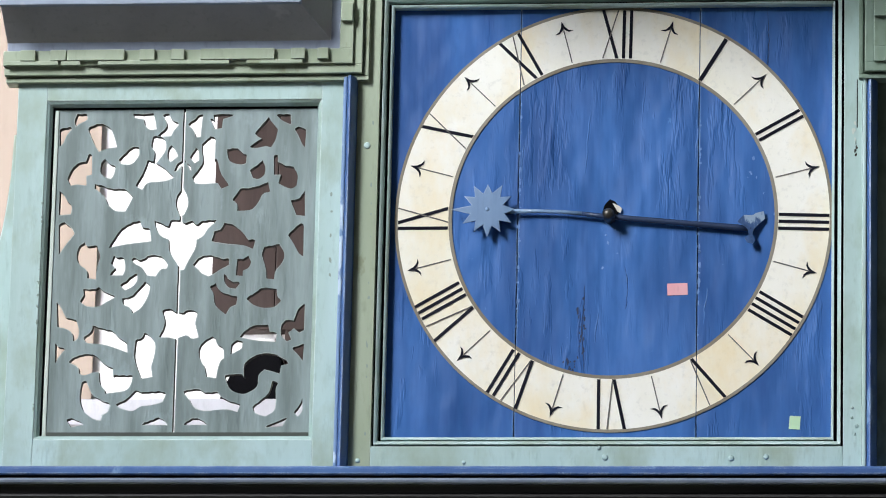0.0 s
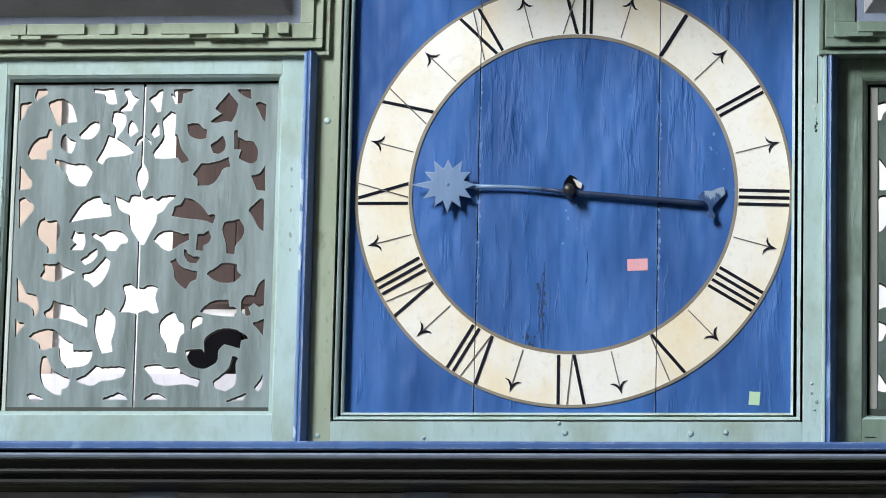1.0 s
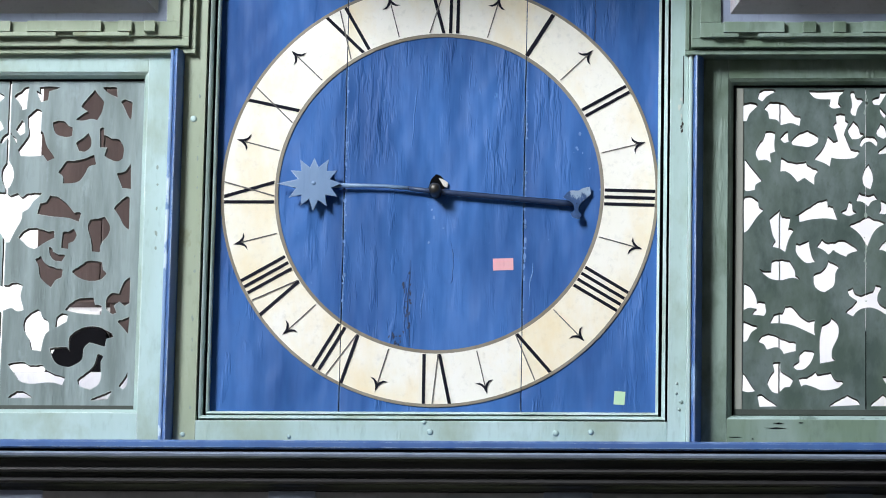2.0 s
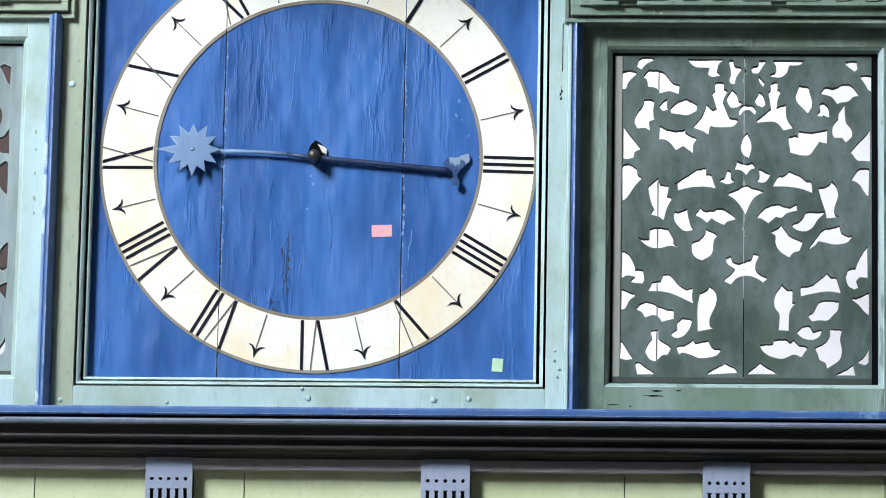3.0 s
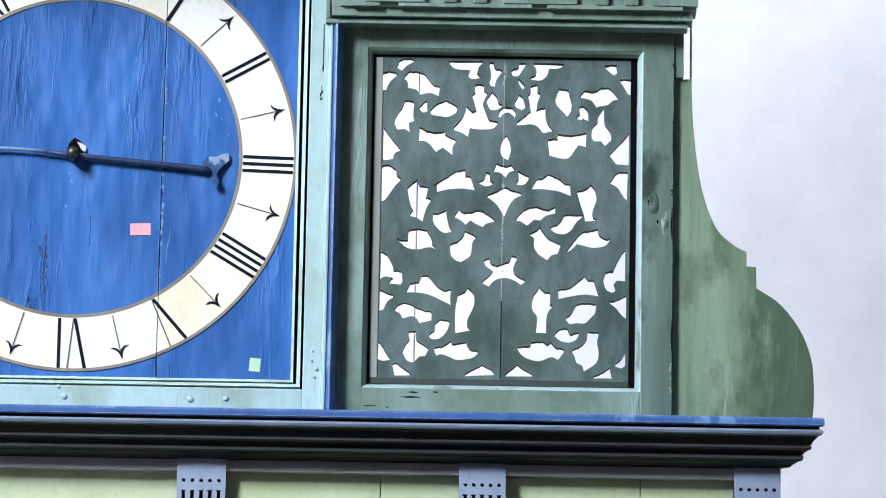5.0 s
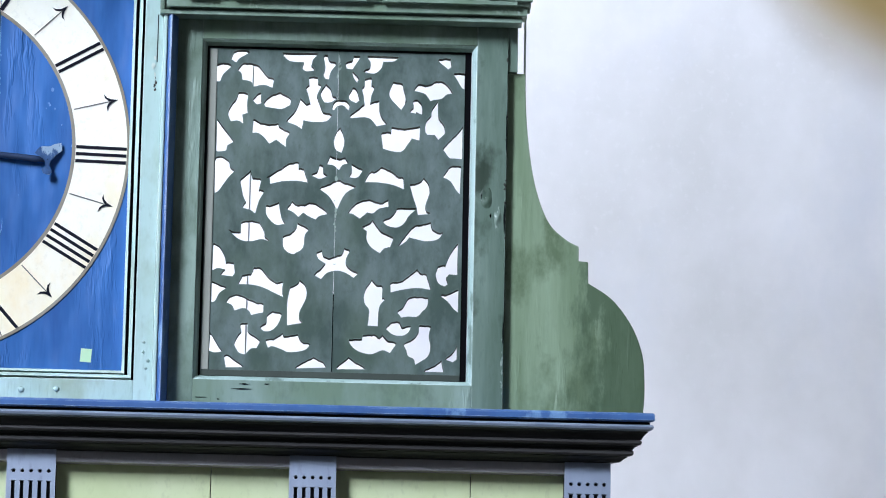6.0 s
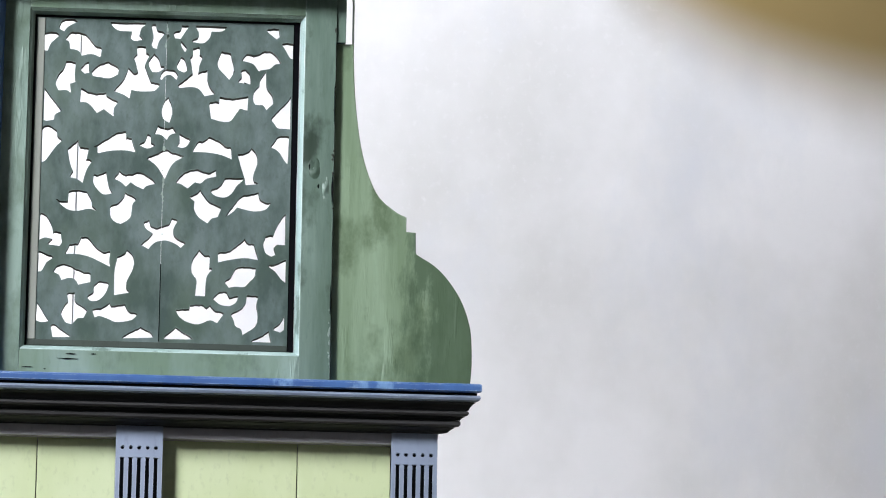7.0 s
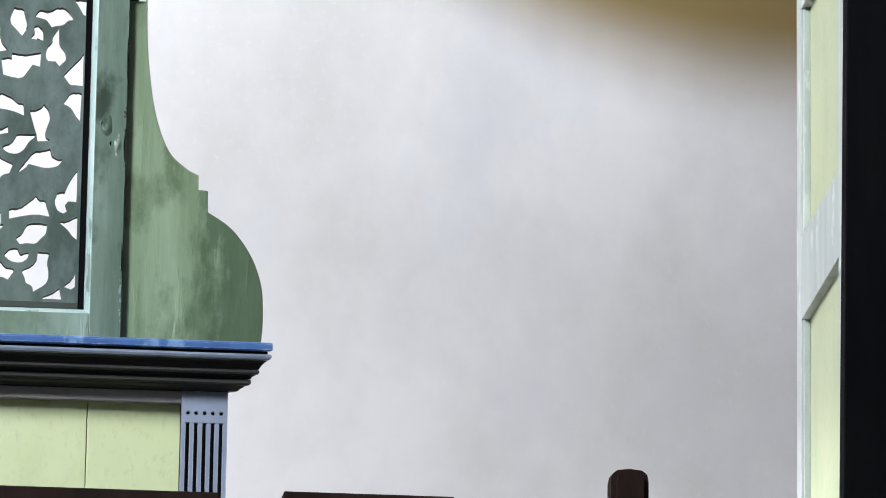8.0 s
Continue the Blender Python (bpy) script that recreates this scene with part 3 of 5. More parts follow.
        for a, b in zip(rings, rings[1:]):
            for k in range(8):
                rod.faces.new((a[k], a[(k + 1) % 8], b[(k + 1) % 8], b[k]))
        rod.faces.new(rings[0])
        rod.faces.new(rings[-1])
        part("rod", rod, paint, hand, look_of, smooth=True)
    moon = rounded([(-0.026, 0.008), (-0.012, 0.024), (0.008, 0.026), (0.018, 0.032), (0.034, 0.037), (0.037, 0.020), (0.025, 0.008), (0.012, -0.008), (0.009, -0.022), (0.016, -0.034), (0.009, -0.043), (-0.004, -0.040), (-0.009, -0.030), (0.000, -0.022), (-0.004, -0.006)])
    bm = sawn([moon], 0.003)
    for v in bm.verts:
        v.co.y += 0.25 * v.co.x - 0.3 * max(0, -v.co.z - 0.02)
    part("crescent", moved(bm, 0.317, 0.020, 4.507), CRESCENT_BLUE, hand, "bent and torn crescent")
    part("hub", lathe([(0.014, 0.034), (0.014, -0.006), (0.010, -0.012), (0.004, -0.015)], (-0.006, 4.531), 10), BRASS, hand, "tarnished metal hub", smooth=True)
    hole = rounded([(-0.020, -0.012), (-0.014, 0.010), (-0.002, 0.024), (0.012, 0.016), (0.022, -0.002), (0.012, -0.016), (-0.006, -0.018)])
    part("arbor_hole", moved(sawn([hole], 0.003), -0.004, DIAL_Y - 0.0018, 4.552), BLACK, clock, "ragged dark hole round the arbor")
    chip = rounded([(-0.010, 0.010), (0.004, 0.004), (0.012, -0.002), (0.010, -0.014), (0.002, -0.010), (-0.004, 0.000)])
    part("torn_washer", moved(sawn([chip], 0.002), 0.010, DIAL_Y - 0.005, 4.556), PAPER, hand, "pale torn scrap behind the hub")

    for x, z, w, h, lean, mat, label in ((0.153, 4.361, 0.047, 0.028, -2, PINK, "small pink paper label stuck on the blue dial"),
                                         (0.425, 4.046, 0.025, 0.031, 4, LIME, "small pale green paper label stuck on the blue dial")):
        bm = box(-w / 2, w / 2, -0.0012, 0.0004, -h / 2, h / 2, 0)
        bmesh.ops.rotate(bm, cent=(0, 0, 0), matrix=Matrix.Rotation(radians(lean), 3, "Y"), verts=bm.verts)
        tagged(part("paper_label", moved(bm, x, DIAL_Y, z), mat), label, "label")


dial()


# ---- the framed front ----
def clock_frame():
    frame_ob = thing("dial_surround", (0, 0, 3.91), "sage green painted frame with stepped mouldings round the dial", "surround")
    # left stile is olive: its partial shade beside the post is put into the paint
    # tops run on unseen to 7.4 to keep front light off the far wall
    part("stile", box(-0.598, -0.5465, 0, 0.07, 3.905, 7.4), OLIVE, frame_ob, "sage stile with its shade put into the olive colour")
    part("stile", box(0.536, 0.5783, 0, 0.07, 3.905, 7.4), SAGE, frame_ob)
    part("rail", box(-0.5465, 0.536, 0.0004, 0.07, 3.905, 3.984), SAGE, frame_ob)
    part("rail", box(-0.5465, 0.536, 0.0004, 0.07, 5.066, 7.4), SAGE, frame_ob)
    # grooves are black because the shade between the beads is put into their colour
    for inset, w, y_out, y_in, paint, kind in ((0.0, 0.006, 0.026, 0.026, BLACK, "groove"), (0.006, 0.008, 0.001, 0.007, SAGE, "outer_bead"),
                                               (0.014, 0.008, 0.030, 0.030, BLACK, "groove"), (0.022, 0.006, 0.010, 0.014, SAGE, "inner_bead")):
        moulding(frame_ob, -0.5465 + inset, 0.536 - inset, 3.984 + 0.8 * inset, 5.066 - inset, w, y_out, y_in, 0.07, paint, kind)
    for x, z, r in ((-0.006, 3.958, 0.009), (-0.020, 3.980, 0.006), (0.282, 3.956, 0.009), (0.362, 3.959, 0.008), (-0.330, 3.946, 0.006), (0.557, 4.073, 0.004), (0.568, 4.03, 0.0055), (0.556, 4.05, 0.004),
                    (0.563, 4.012, 0.004), (-0.573, 4.70, 0.010), (-0.575, 3.95, 0.007)):
        nail(frame_ob, x, z, 0.0, r, SAGE)
    chips(frame_ob, 0.562, 4.715, 0.006, 0.030, 6, -0.001, PALE_CHIP)
    chips(frame_ob, 0.564, 4.690, 0.004, 0.030, 8, -0.0004, RAW_AND_SHADE)
    chips(frame_ob, 0.580, 4.30, 0.002, 0.40, 30, 0.0, PALE_CHIP)
    chips(frame_ob, -0.560, 4.35, 0.002, 0.40, 12, 0.0, MID_CHIP)
    chips(frame_ob, 0.0, 3.9185, 0.5, 0.004, 26, 0.0004, PALE_CHIP)
    part("crack", box(0.5655, 0.5675, -0.0006, 0.004, 4.735, 4.85, 0), BLACK, frame_ob)


clock_frame()


def hood():
    """An unseen stepped cornice, added over the dial bay to shade the dial's head."""
    ob = thing("shade_hood", (0, 0, 5.21), "unseen stepped hood added above the dial to shade its head", "cornice")
    for out, z0, z1 in ((0.14, 5.21, 5.25), (0.30, 5.25, 5.30), (0.46, 5.30, 5.40)):
        part("moulding", box(-0.50, 0.50, -out, 0.0, z0, z1, 0.006), SAGE, ob)


hood()


def corner_post(x0, x1, y0, y1):
    post = thing("corner_post", ((x0 + x1) / 2, y0, 3.91), "slim blue painted corner post beside the dial frame", "post", "corner posts")
    bm = bmesh.new()
    w = x1 - x0
    outline = [(x0, y1), (x0, y0 + 0.012), (x0 + 0.10 * w, y0 + 0.006), (x0 + 0.28 * w, y0 + 0.001), (x0 + 0.42 * w, y0), (x0 + 0.54 * w, y0 + 0.003), (x1 - 0.12 * w, y0 + 0.020), (x1, y0 + 0.030), (x1, y1)]
    low = [bm.verts.new((x, y, 3.905)) for x, y in outline]
    high = [bm.verts.new((x, y, 4.86)) for x, y in outline]
    for k in range(len(outline)):
        j = (k + 1) % len(outline)
        bm.faces.new((low[k], low[j], high[j], high[k]))
    bm.faces.new(low)
    bm.faces.new(high[::-1])
    part("shaft", bm, TRIM_BLUE, post)
    return post


left_post = corner_post(-0.6195, -0.5985, -0.040, 0.06)
# this worn fillet also carries the lit left edge of the post as colour
part("fillet", box(-0.6285, -0.620, -0.030, 0.06, 3.905, 4.86, 0.003), LIGHT_BLUE, left_post, "worn light blue fillet with the lit post edge in its colour")
right_post = corner_post(0.5885, 0.6125, -0.014, 0.06)
part("fillet", box(0.5787, 0.588, -0.009, 0.06, 3.905, 4.86, 0.003), SAGE, right_post, "pale sage fillet")


def screen(name, label, x0, x1, front, opening, paint, board_paint, end_paint, lit_paint, cuts, middle, seam, gap, board):
    """A framed fretwork panel: stiles, rails, mouldings and two sawn boards."""
    ob = thing(name, ((x0 + x1) / 2, front, 3.91), label, "fretwork panel", "fretwork panels")
    ax0, ax1, az0, az1 = opening
    back = front + 0.05
    part("stile", box(x0, ax0, front, back, 3.905, 4.875), paint, ob)
    part("stile", box(ax1, x1, front, back, 3.905, 4.875), end_paint, ob)
    part("rail", box(ax0, ax1, front + 0.0005, back, 3.905, az0), paint, ob)
    part("rail", box(ax0, ax1, front + 0.0005, back, az1, 4.875), paint, ob)
    moulding(ob, ax0, ax1, az0, az1, 0.011, front + 0.002, front + 0.016, back, paint, "moulding", lit_paint)
    # black slips put the shade inside the left and top edges into colour
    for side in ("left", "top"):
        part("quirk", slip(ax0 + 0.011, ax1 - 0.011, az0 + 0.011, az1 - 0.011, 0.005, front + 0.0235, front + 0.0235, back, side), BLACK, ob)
    holes = []

    def cut(*points):
        outline = rounded([(middle[0] + x / 100, middle[1] + z / 100) for x, z in points])
        # the upper edges of each cut are scalloped into lobes
        area = sum(a.x * b.y - b.x * a.y for a, b in zip(outline, outline[1:] + outline[:1]))
        lobed = []
        for k, p in enumerate(outline):
            along = outline[(k + 1) % len(outline)] - outline[k - 1]
            up = max(0.0, (-along.x if area > 0 else along.x) / max(along.length, 1e-6))
            lobed.append(Vector((p.x, p.y + up * (0.0022 + 0.0020 * abs(math.sin(190 * p.x + 90 * p.y))))))
        holes.append(lobed)

    cuts(cut)
    bx0, bx1, bz0, bz1 = board
    edge = [(bx0, bz0), (bx1, bz0), (bx1, bz1), (bx0, bz1)]
    for side in (-1, 1):
        bm = sawn([edge] + holes, 0.019)
        geom = bm.verts[:] + bm.edges[:] + bm.faces[:]
        bmesh.ops.bisect_plane(bm, geom=geom, plane_co=(seam + side * gap / 2, 0, 0), plane_no=(side, 0, 0), clear_inner=True)
        bmesh.ops.holes_fill(bm, edges=[e for e in bm.edges if e.is_boundary], sides=0)
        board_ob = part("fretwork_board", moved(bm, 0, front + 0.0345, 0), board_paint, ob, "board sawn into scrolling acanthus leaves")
        board_ob.data.materials.append(RAW_AND_SHADE)
        # all sawn walls get the dark material: hole-edge shade put into the colour
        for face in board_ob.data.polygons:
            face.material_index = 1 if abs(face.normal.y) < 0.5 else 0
    return ob


# scrolling leaves, in centimetres from the middle of the board
def leaves_one(cut):
    cut((-30.7, 34.9), (-29.1, 35.2), (-27.8, 35.4), (-29.1, 33.5), (-29.8, 31.7), (-30.6, 31.0))
    cut((-27.2, 37.2), (-26.7, 38.5), (-24.3, 38.5), (-24.2, 37.5), (-26.2, 36.4), (-26.9, 35.8))
    cut((-23.9, 35.1), (-22.8, 35.7), (-20.8, 36.1), (-18.7, 35.1), (-17.6, 33.0), (-16.9, 30.7), (-19.2, 30.4), (-21.1, 29.6), (-22.2, 31.3), (-23.4, 33.8))
    cut((-13.3, 38.4), (-8.5, 38.5), (-8.0, 37.1), (-7.6, 35.0), (-9.3, 35.0), (-10.4, 36.1), (-10.7, 37.5), (-12.8, 37.8))
    cut((-6.2, 38.4), (-4.7, 38.4), (-4.0, 37.1), (-2.3, 36.1), (-3.5, 34.7), (-4.1, 33.3), (-7.4, 33.2), (-5.5, 35.0), (-5.3, 36.6))
    cut((-4.0, 30.9), (-3.3, 30.2), (-2.3, 28.4), (-4.0, 27.0), (-4.7, 28.1), (-4.7, 29.8))
    cut((-8.4, 33.0), (-6.5, 32.9), (-5.3, 31.6), (-5.5, 29.5), (-7.4, 26.7), (-4.8, 24.7), (-3.1, 23.2), (-5.5, 22.4), (-9.2, 22.0), (-10.5, 20.3), (-12.1, 21.3), (-10.6, 24.0), (-9.4, 27.3), (-8.1, 26.8), (-7.9, 29.5), (-8.7, 30.9))
    cut((-16.3, 27.5), (-14.9, 28.9), (-13.6, 30.2), (-11.7, 30.5), (-11.6, 28.8), (-13.0, 26.8), (-14.8, 26.5), (-15.8, 26.8))
    cut((-20.6, 24.8), (-20.4, 26.8), (-19.6, 27.5), (-18.4, 26.4), (-17.0, 25.7), (-17.4, 24.1), (-18.0, 23.0), (-19.5, 23.5))
    cut((-27.6, 21.4), (-28.4, 23.0), (-27.4, 25.2), (-25.8, 26.6), (-24.2, 26.9), (-23.6, 28.7), (-22.7, 28.6), (-22.6, 24.1), (-23.9, 23.8), (-23.8, 21.4), (-25.9, 21.7))
    cut((-21.8, 21.4), (-20.2, 21.1), (-17.5, 20.2), (-14.8, 20.2), (-12.7, 18.6), (-13.1, 17.5), (-14.3, 15.1), (-16.6, 15.3), (-18.4, 16.7), (-19.3, 18.6), (-20.8, 20.0), (-21.8, 20.7))
    cut((-30.1, 20.0), (-29.1, 18.9), (-28.1, 17.3), (-27.1, 16.2), (-27.3, 14.5), (-30.1, 14.3))
    cut((-30.0, 11.8), (-28.6, 12.2), (-27.2, 11.1), (-26.2, 9.7), (-27.5, 8.0), (-28.7, 6.3), (-29.7, 4.7))
    cut((-17.9, 6.3), (-16.7, 8.3), (-15.1, 10.6), (-12.5, 12.1), (-10.7, 12.4), (-10.1, 10.9), (-8.4, 10.6), (-7.9, 7.9), (-10.3, 7.6), (-14.3, 7.1))
    cut((-7.3, 12.6), (-5.3, 11.7), (-4.0, 11.1), (-3.5, 12.6), (-1.4, 12.6), (-0.0, 11.9), (1.6, 12.5), (2.7, 11.4), (4.0, 12.3), (7.4, 12.6), (5.4, 10.9), (4.4, 9.2), (2.8, 8.2), (2.6, 6.2), (1.2, 3.5), (0.1, 1.0), (-0.7, 1.0), (-2.1, 3.2), (-3.5, 5.5), (-3.8, 8.3), (-5.7, 9.2), (-6.9, 11.0))
    cut((-25.4, 4.3), (-25.0, 6.3), (-23.7, 7.3), (-23.0, 6.3), (-20.7, 6.6), (-19.8, 4.3), (-20.5, 1.5), (-20.7, -1.2), (-22.7, -1.0), (-22.9, 0.9), (-24.8, 2.5))
    cut((-17.2, 2.5), (-16.6, 4.2), (-15.5, 3.6), (-14.2, 3.7), (-13.8, 1.5), (-14.3, -0.3), (-17.4, -0.3), (-16.1, 1.4))
    cut((-12.4, 3.3), (-11.5, 3.5), (-10.1, 3.0), (-8.1, 4.1), (-5.5, 3.9), (-3.7, 2.1), (-4.0, 1.3), (-5.4, 1.1), (-6.6, -0.6), (-8.7, -0.3), (-9.8, 1.5), (-11.4, 2.4))
    cut((-14.8, -2.7), (-13.7, -2.2), (-12.6, -1.1), (-10.9, -0.1), (-10.9, -1.6), (-11.9, -3.0), (-13.6, -3.9))
    cut((-14.2, -6.2), (-12.2, -5.7), (-10.5, -3.9), (-9.0, -2.2), (-7.7, -3.0), (-8.2, -5.3), (-9.7, -8.0), (-11.6, -9.4), (-12.4, -8.0), (-13.9, -7.3))
    cut((-24.2, -6.6), (-23.4, -5.2), (-23.5, -3.9), (-21.2, -4.0), (-19.9, -3.5), (-17.8, -4.9), (-15.9, -5.5), (-17.8, -6.6), (-19.7, -7.7), (-22.4, -7.7))
    cut((-29.7, -6.9), (-28.4, -8.6), (-27.2, -10.7), (-24.9, -11.3), (-24.2, -13.4), (-24.4, -15.4), (-25.4, -16.1), (-25.8, -14.1), (-27.5, -13.0), (-29.3, -12.7))
    cut((-4.6, -9.1), (-3.0, -8.7), (-1.4, -9.5), (-0.0, -9.7), (1.7, -9.0), (3.7, -9.5), (3.2, -11.7), (3.6, -13.5), (4.1, -15.2), (2.6, -15.5), (1.2, -14.7), (-1.2, -15.5), (-2.8, -15.2), (-5.2, -15.2), (-4.2, -13.0), (-4.0, -11.1))
    cut((-23.0, -15.4), (-21.5, -14.3), (-20.9, -12.7), (-18.2, -13.5), (-16.1, -14.1), (-14.5, -15.7), (-12.7, -16.8), (-12.5, -18.8), (-15.3, -17.7), (-18.7, -16.8), (-22.0, -16.5))
    cut((-29.6, -16.7), (-28.7, -17.8), (-27.3, -18.1), (-28.6, -19.7), (-29.5, -21.5))
    cut((-26.3, -21.1), (-24.6, -20.1), (-21.9, -19.5), (-19.6, -20.1), (-17.8, -21.9), (-15.8, -22.8), (-15.7, -24.6), (-13.7, -24.6), (-11.1, -24.6), (-11.4, -26.2), (-12.7, -27.8), (-17.4, -28.6), (-17.6, -27.6), (-18.7, -26.2), (-19.1, -23.5), (-20.4, -23.5), (-22.4, -24.2), (-23.7, -23.8), (-24.1, -22.2))
    cut((-23.0, -26.2), (-21.9, -25.9), (-21.2, -27.5), (-20.2, -29.2), (-18.2, -30.5), (-16.1, -31.3), (-16.7, -32.9), (-18.0, -33.6), (-18.2, -34.9), (-20.0, -34.5), (-22.3, -32.7), (-23.2, -30.5), (-23.3, -28.2))
    cut((-10.7, -16.1), (-9.4, -15.7), (-8.7, -14.4), (-7.4, -15.2), (-6.0, -17.1), (-6.3, -20.2), (-6.8, -22.2), (-6.4, -24.6), (-9.0, -25.1), (-10.2, -22.2), (-10.9, -19.5))
    cut((-14.8, -31.3), (-12.8, -30.5), (-10.3, -28.2), (-8.3, -28.6), (-4.9, -28.4), (-3.1, -28.7), (-3.8, -30.5), (-6.2, -31.3), (-8.8, -31.6), (-10.8, -32.7), (-13.4, -32.1))
    cut((-26.2, -34.9), (-24.6, -34.9), (-22.2, -36.0), (-25.2, -36.5))
    cut((-8.4, -36.0), (-6.4, -35.3), (-4.6, -34.5), (-3.4, -35.2), (-2.5, -36.1), (-5.4, -36.0))
    cut((-0.1, 36.1), (1.4, 37.1), (2.3, 38.1), (3.4, 38.1), (3.2, 37.4), (2.9, 33.1), (1.8, 32.9), (1.2, 34.7))
    cut((5.1, 37.4), (6.1, 36.6), (5.8, 38.2), (10.7, 38.2), (8.1, 37.4), (7.9, 35.2), (6.2, 34.9))
    cut((4.5, 32.2), (5.2, 32.9), (6.5, 32.4), (6.5, 30.1), (6.4, 27.3), (7.2, 26.9), (8.1, 23.9), (10.0, 21.2), (8.3, 20.5), (7.3, 21.9), (4.2, 21.7), (1.9, 21.8), (1.3, 23.1), (2.7, 25.0), (3.7, 27.0), (3.4, 29.4), (3.3, 31.1))
    cut((0.6, 28.1), (1.9, 30.1), (2.6, 29.4), (2.8, 27.4), (1.7, 26.7))
    cut((-3.1, 24.7), (-2.3, 26.4), (-0.9, 27.0), (0.8, 25.7), (0.9, 24.6), (-0.5, 27.4), (-2.1, 25.1))
    cut((-0.8, 20.5), (0.3, 18.5), (0.5, 16.4), (-0.4, 14.1), (-1.4, 14.1), (-2.3, 16.4), (-2.2, 18.5))
    cut((14.7, 30.4), (17.4, 32.4), (15.8, 33.7), (16.9, 35.1), (18.9, 37.4), (21.2, 34.7), (20.7, 32.3), (19.7, 30.4), (18.4, 30.7), (16.4, 30.3))
    cut((9.3, 29.7), (11.7, 29.9), (13.1, 28.7), (14.0, 28.5), (13.9, 26.6), (12.5, 26.3), (10.4, 26.9), (9.6, 28.0))
    cut((14.9, 24.8), (16.1, 25.5), (17.8, 27.0), (18.5, 25.5), (18.3, 23.8), (17.0, 22.8), (15.7, 23.0))
    cut((20.4, 28.2), (21.4, 28.2), (21.4, 26.6), (23.2, 25.7), (25.2, 25.4), (26.2, 23.5), (26.0, 21.1), (24.7, 20.4), (22.7, 21.1), (21.7, 21.8), (22.3, 23.8), (20.6, 23.8))
    cut((11.0, 17.7), (12.0, 19.1), (12.7, 20.2), (15.3, 20.3), (19.3, 21.6), (19.8, 19.7), (18.1, 19.1), (17.2, 17.3), (15.5, 15.4), (12.2, 15.1), (12.1, 16.8))
    cut((24.8, 17.4), (26.5, 17.6), (28.0, 19.7), (28.2, 13.8), (26.2, 14.0))
    cut((20.8, 38.1), (24.1, 38.1), (24.3, 35.9), (22.4, 36.8))
    cut((25.2, 34.8), (26.2, 35.0), (27.9, 34.5), (27.7, 30.4), (27.0, 31.3), (26.0, 33.4))
    cut((6.4, 7.8), (7.0, 10.0), (8.3, 10.2), (9.3, 11.9), (11.6, 11.3), (13.7, 9.5), (15.1, 7.8), (16.7, 7.8), (16.2, 5.9), (13.8, 6.8), (9.8, 7.2))
    cut((24.4, 9.1), (25.7, 10.4), (26.9, 11.5), (28.0, 11.5), (28.1, 4.0), (26.9, 5.0), (25.7, 7.2))
    cut((18.4, 4.5), (18.9, 6.1), (21.1, 6.4), (22.4, 6.8), (23.6, 4.7), (23.2, 2.7), (21.7, 0.7), (21.4, -1.4), (19.6, -1.2), (19.3, 1.4))
    cut((2.2, 2.1), (3.9, 3.7), (6.5, 4.0), (9.2, 3.2), (10.6, 3.4), (10.7, 2.1), (8.6, 1.0), (7.3, 0.1), (6.0, -0.6), (4.4, 0.1), (3.6, 1.0))
    cut((12.4, 1.0), (12.6, 3.2), (13.9, 3.2), (15.2, 4.0), (15.9, 2.7), (15.3, 1.4), (14.0, 0.7), (14.0, -0.6), (12.4, -0.4))
    cut((9.5, -0.4), (10.3, -0.9), (10.7, -1.7), (12.1, -2.3), (13.4, -2.3), (12.5, -3.6), (10.8, -3.3), (9.8, -2.0))
    cut((6.4, -3.3), (7.7, -2.7), (8.8, -4.4), (10.9, -5.4), (12.9, -5.8), (12.7, -7.4), (11.3, -8.1), (10.3, -9.8), (8.7, -8.5), (7.6, -7.1), (7.2, -4.7))
    cut((15.1, -6.1), (16.8, -5.1), (18.8, -3.8), (22.1, -4.1), (22.4, -5.8), (23.2, -6.6), (21.6, -8.0), (18.9, -8.2), (16.6, -7.4))
    cut((28.8, -7.5), (28.8, -13.5), (27.7, -14.2), (26.4, -13.1), (25.1, -14.2), (25.8, -15.8), (24.9, -16.2), (23.5, -14.9), (23.4, -12.8), (24.3, -11.5), (26.3, -11.5), (27.3, -8.8))
    cut((13.8, -15.2), (15.1, -13.9), (17.1, -12.8), (20.4, -12.6), (20.8, -14.2), (22.4, -14.5), (22.2, -16.3), (19.8, -16.2), (16.5, -15.8))
    cut((4.3, -18.2), (5.3, -16.6), (7.2, -15.5), (8.2, -15.8), (8.6, -17.1), (10.0, -18.2), (10.2, -20.2), (9.4, -20.9), (8.8, -22.9), (8.5, -24.9), (6.2, -24.6), (5.7, -22.2), (4.5, -20.2))
    cut((11.9, -17.1), (13.2, -16.2), (14.5, -16.6), (14.3, -17.9), (12.6, -18.9), (11.7, -19.3))
    cut((10.6, -24.6), (14.1, -24.3), (15.1, -24.9), (15.0, -22.2), (16.0, -20.9), (18.6, -19.6), (21.9, -19.6), (24.6, -20.9), (25.3, -21.6), (23.7, -22.0), (23.4, -23.9), (21.4, -23.3), (19.8, -22.9), (18.5, -24.3), (18.2, -26.9), (16.3, -28.3), (14.7, -28.7), (12.3, -27.9), (11.2, -26.3))
    cut((21.7, -26.0), (23.1, -26.3), (22.6, -27.6), (22.7, -30.6), (22.3, -32.7), (20.4, -34.0), (18.0, -33.2), (17.3, -31.9), (19.0, -30.6), (20.9, -28.7))
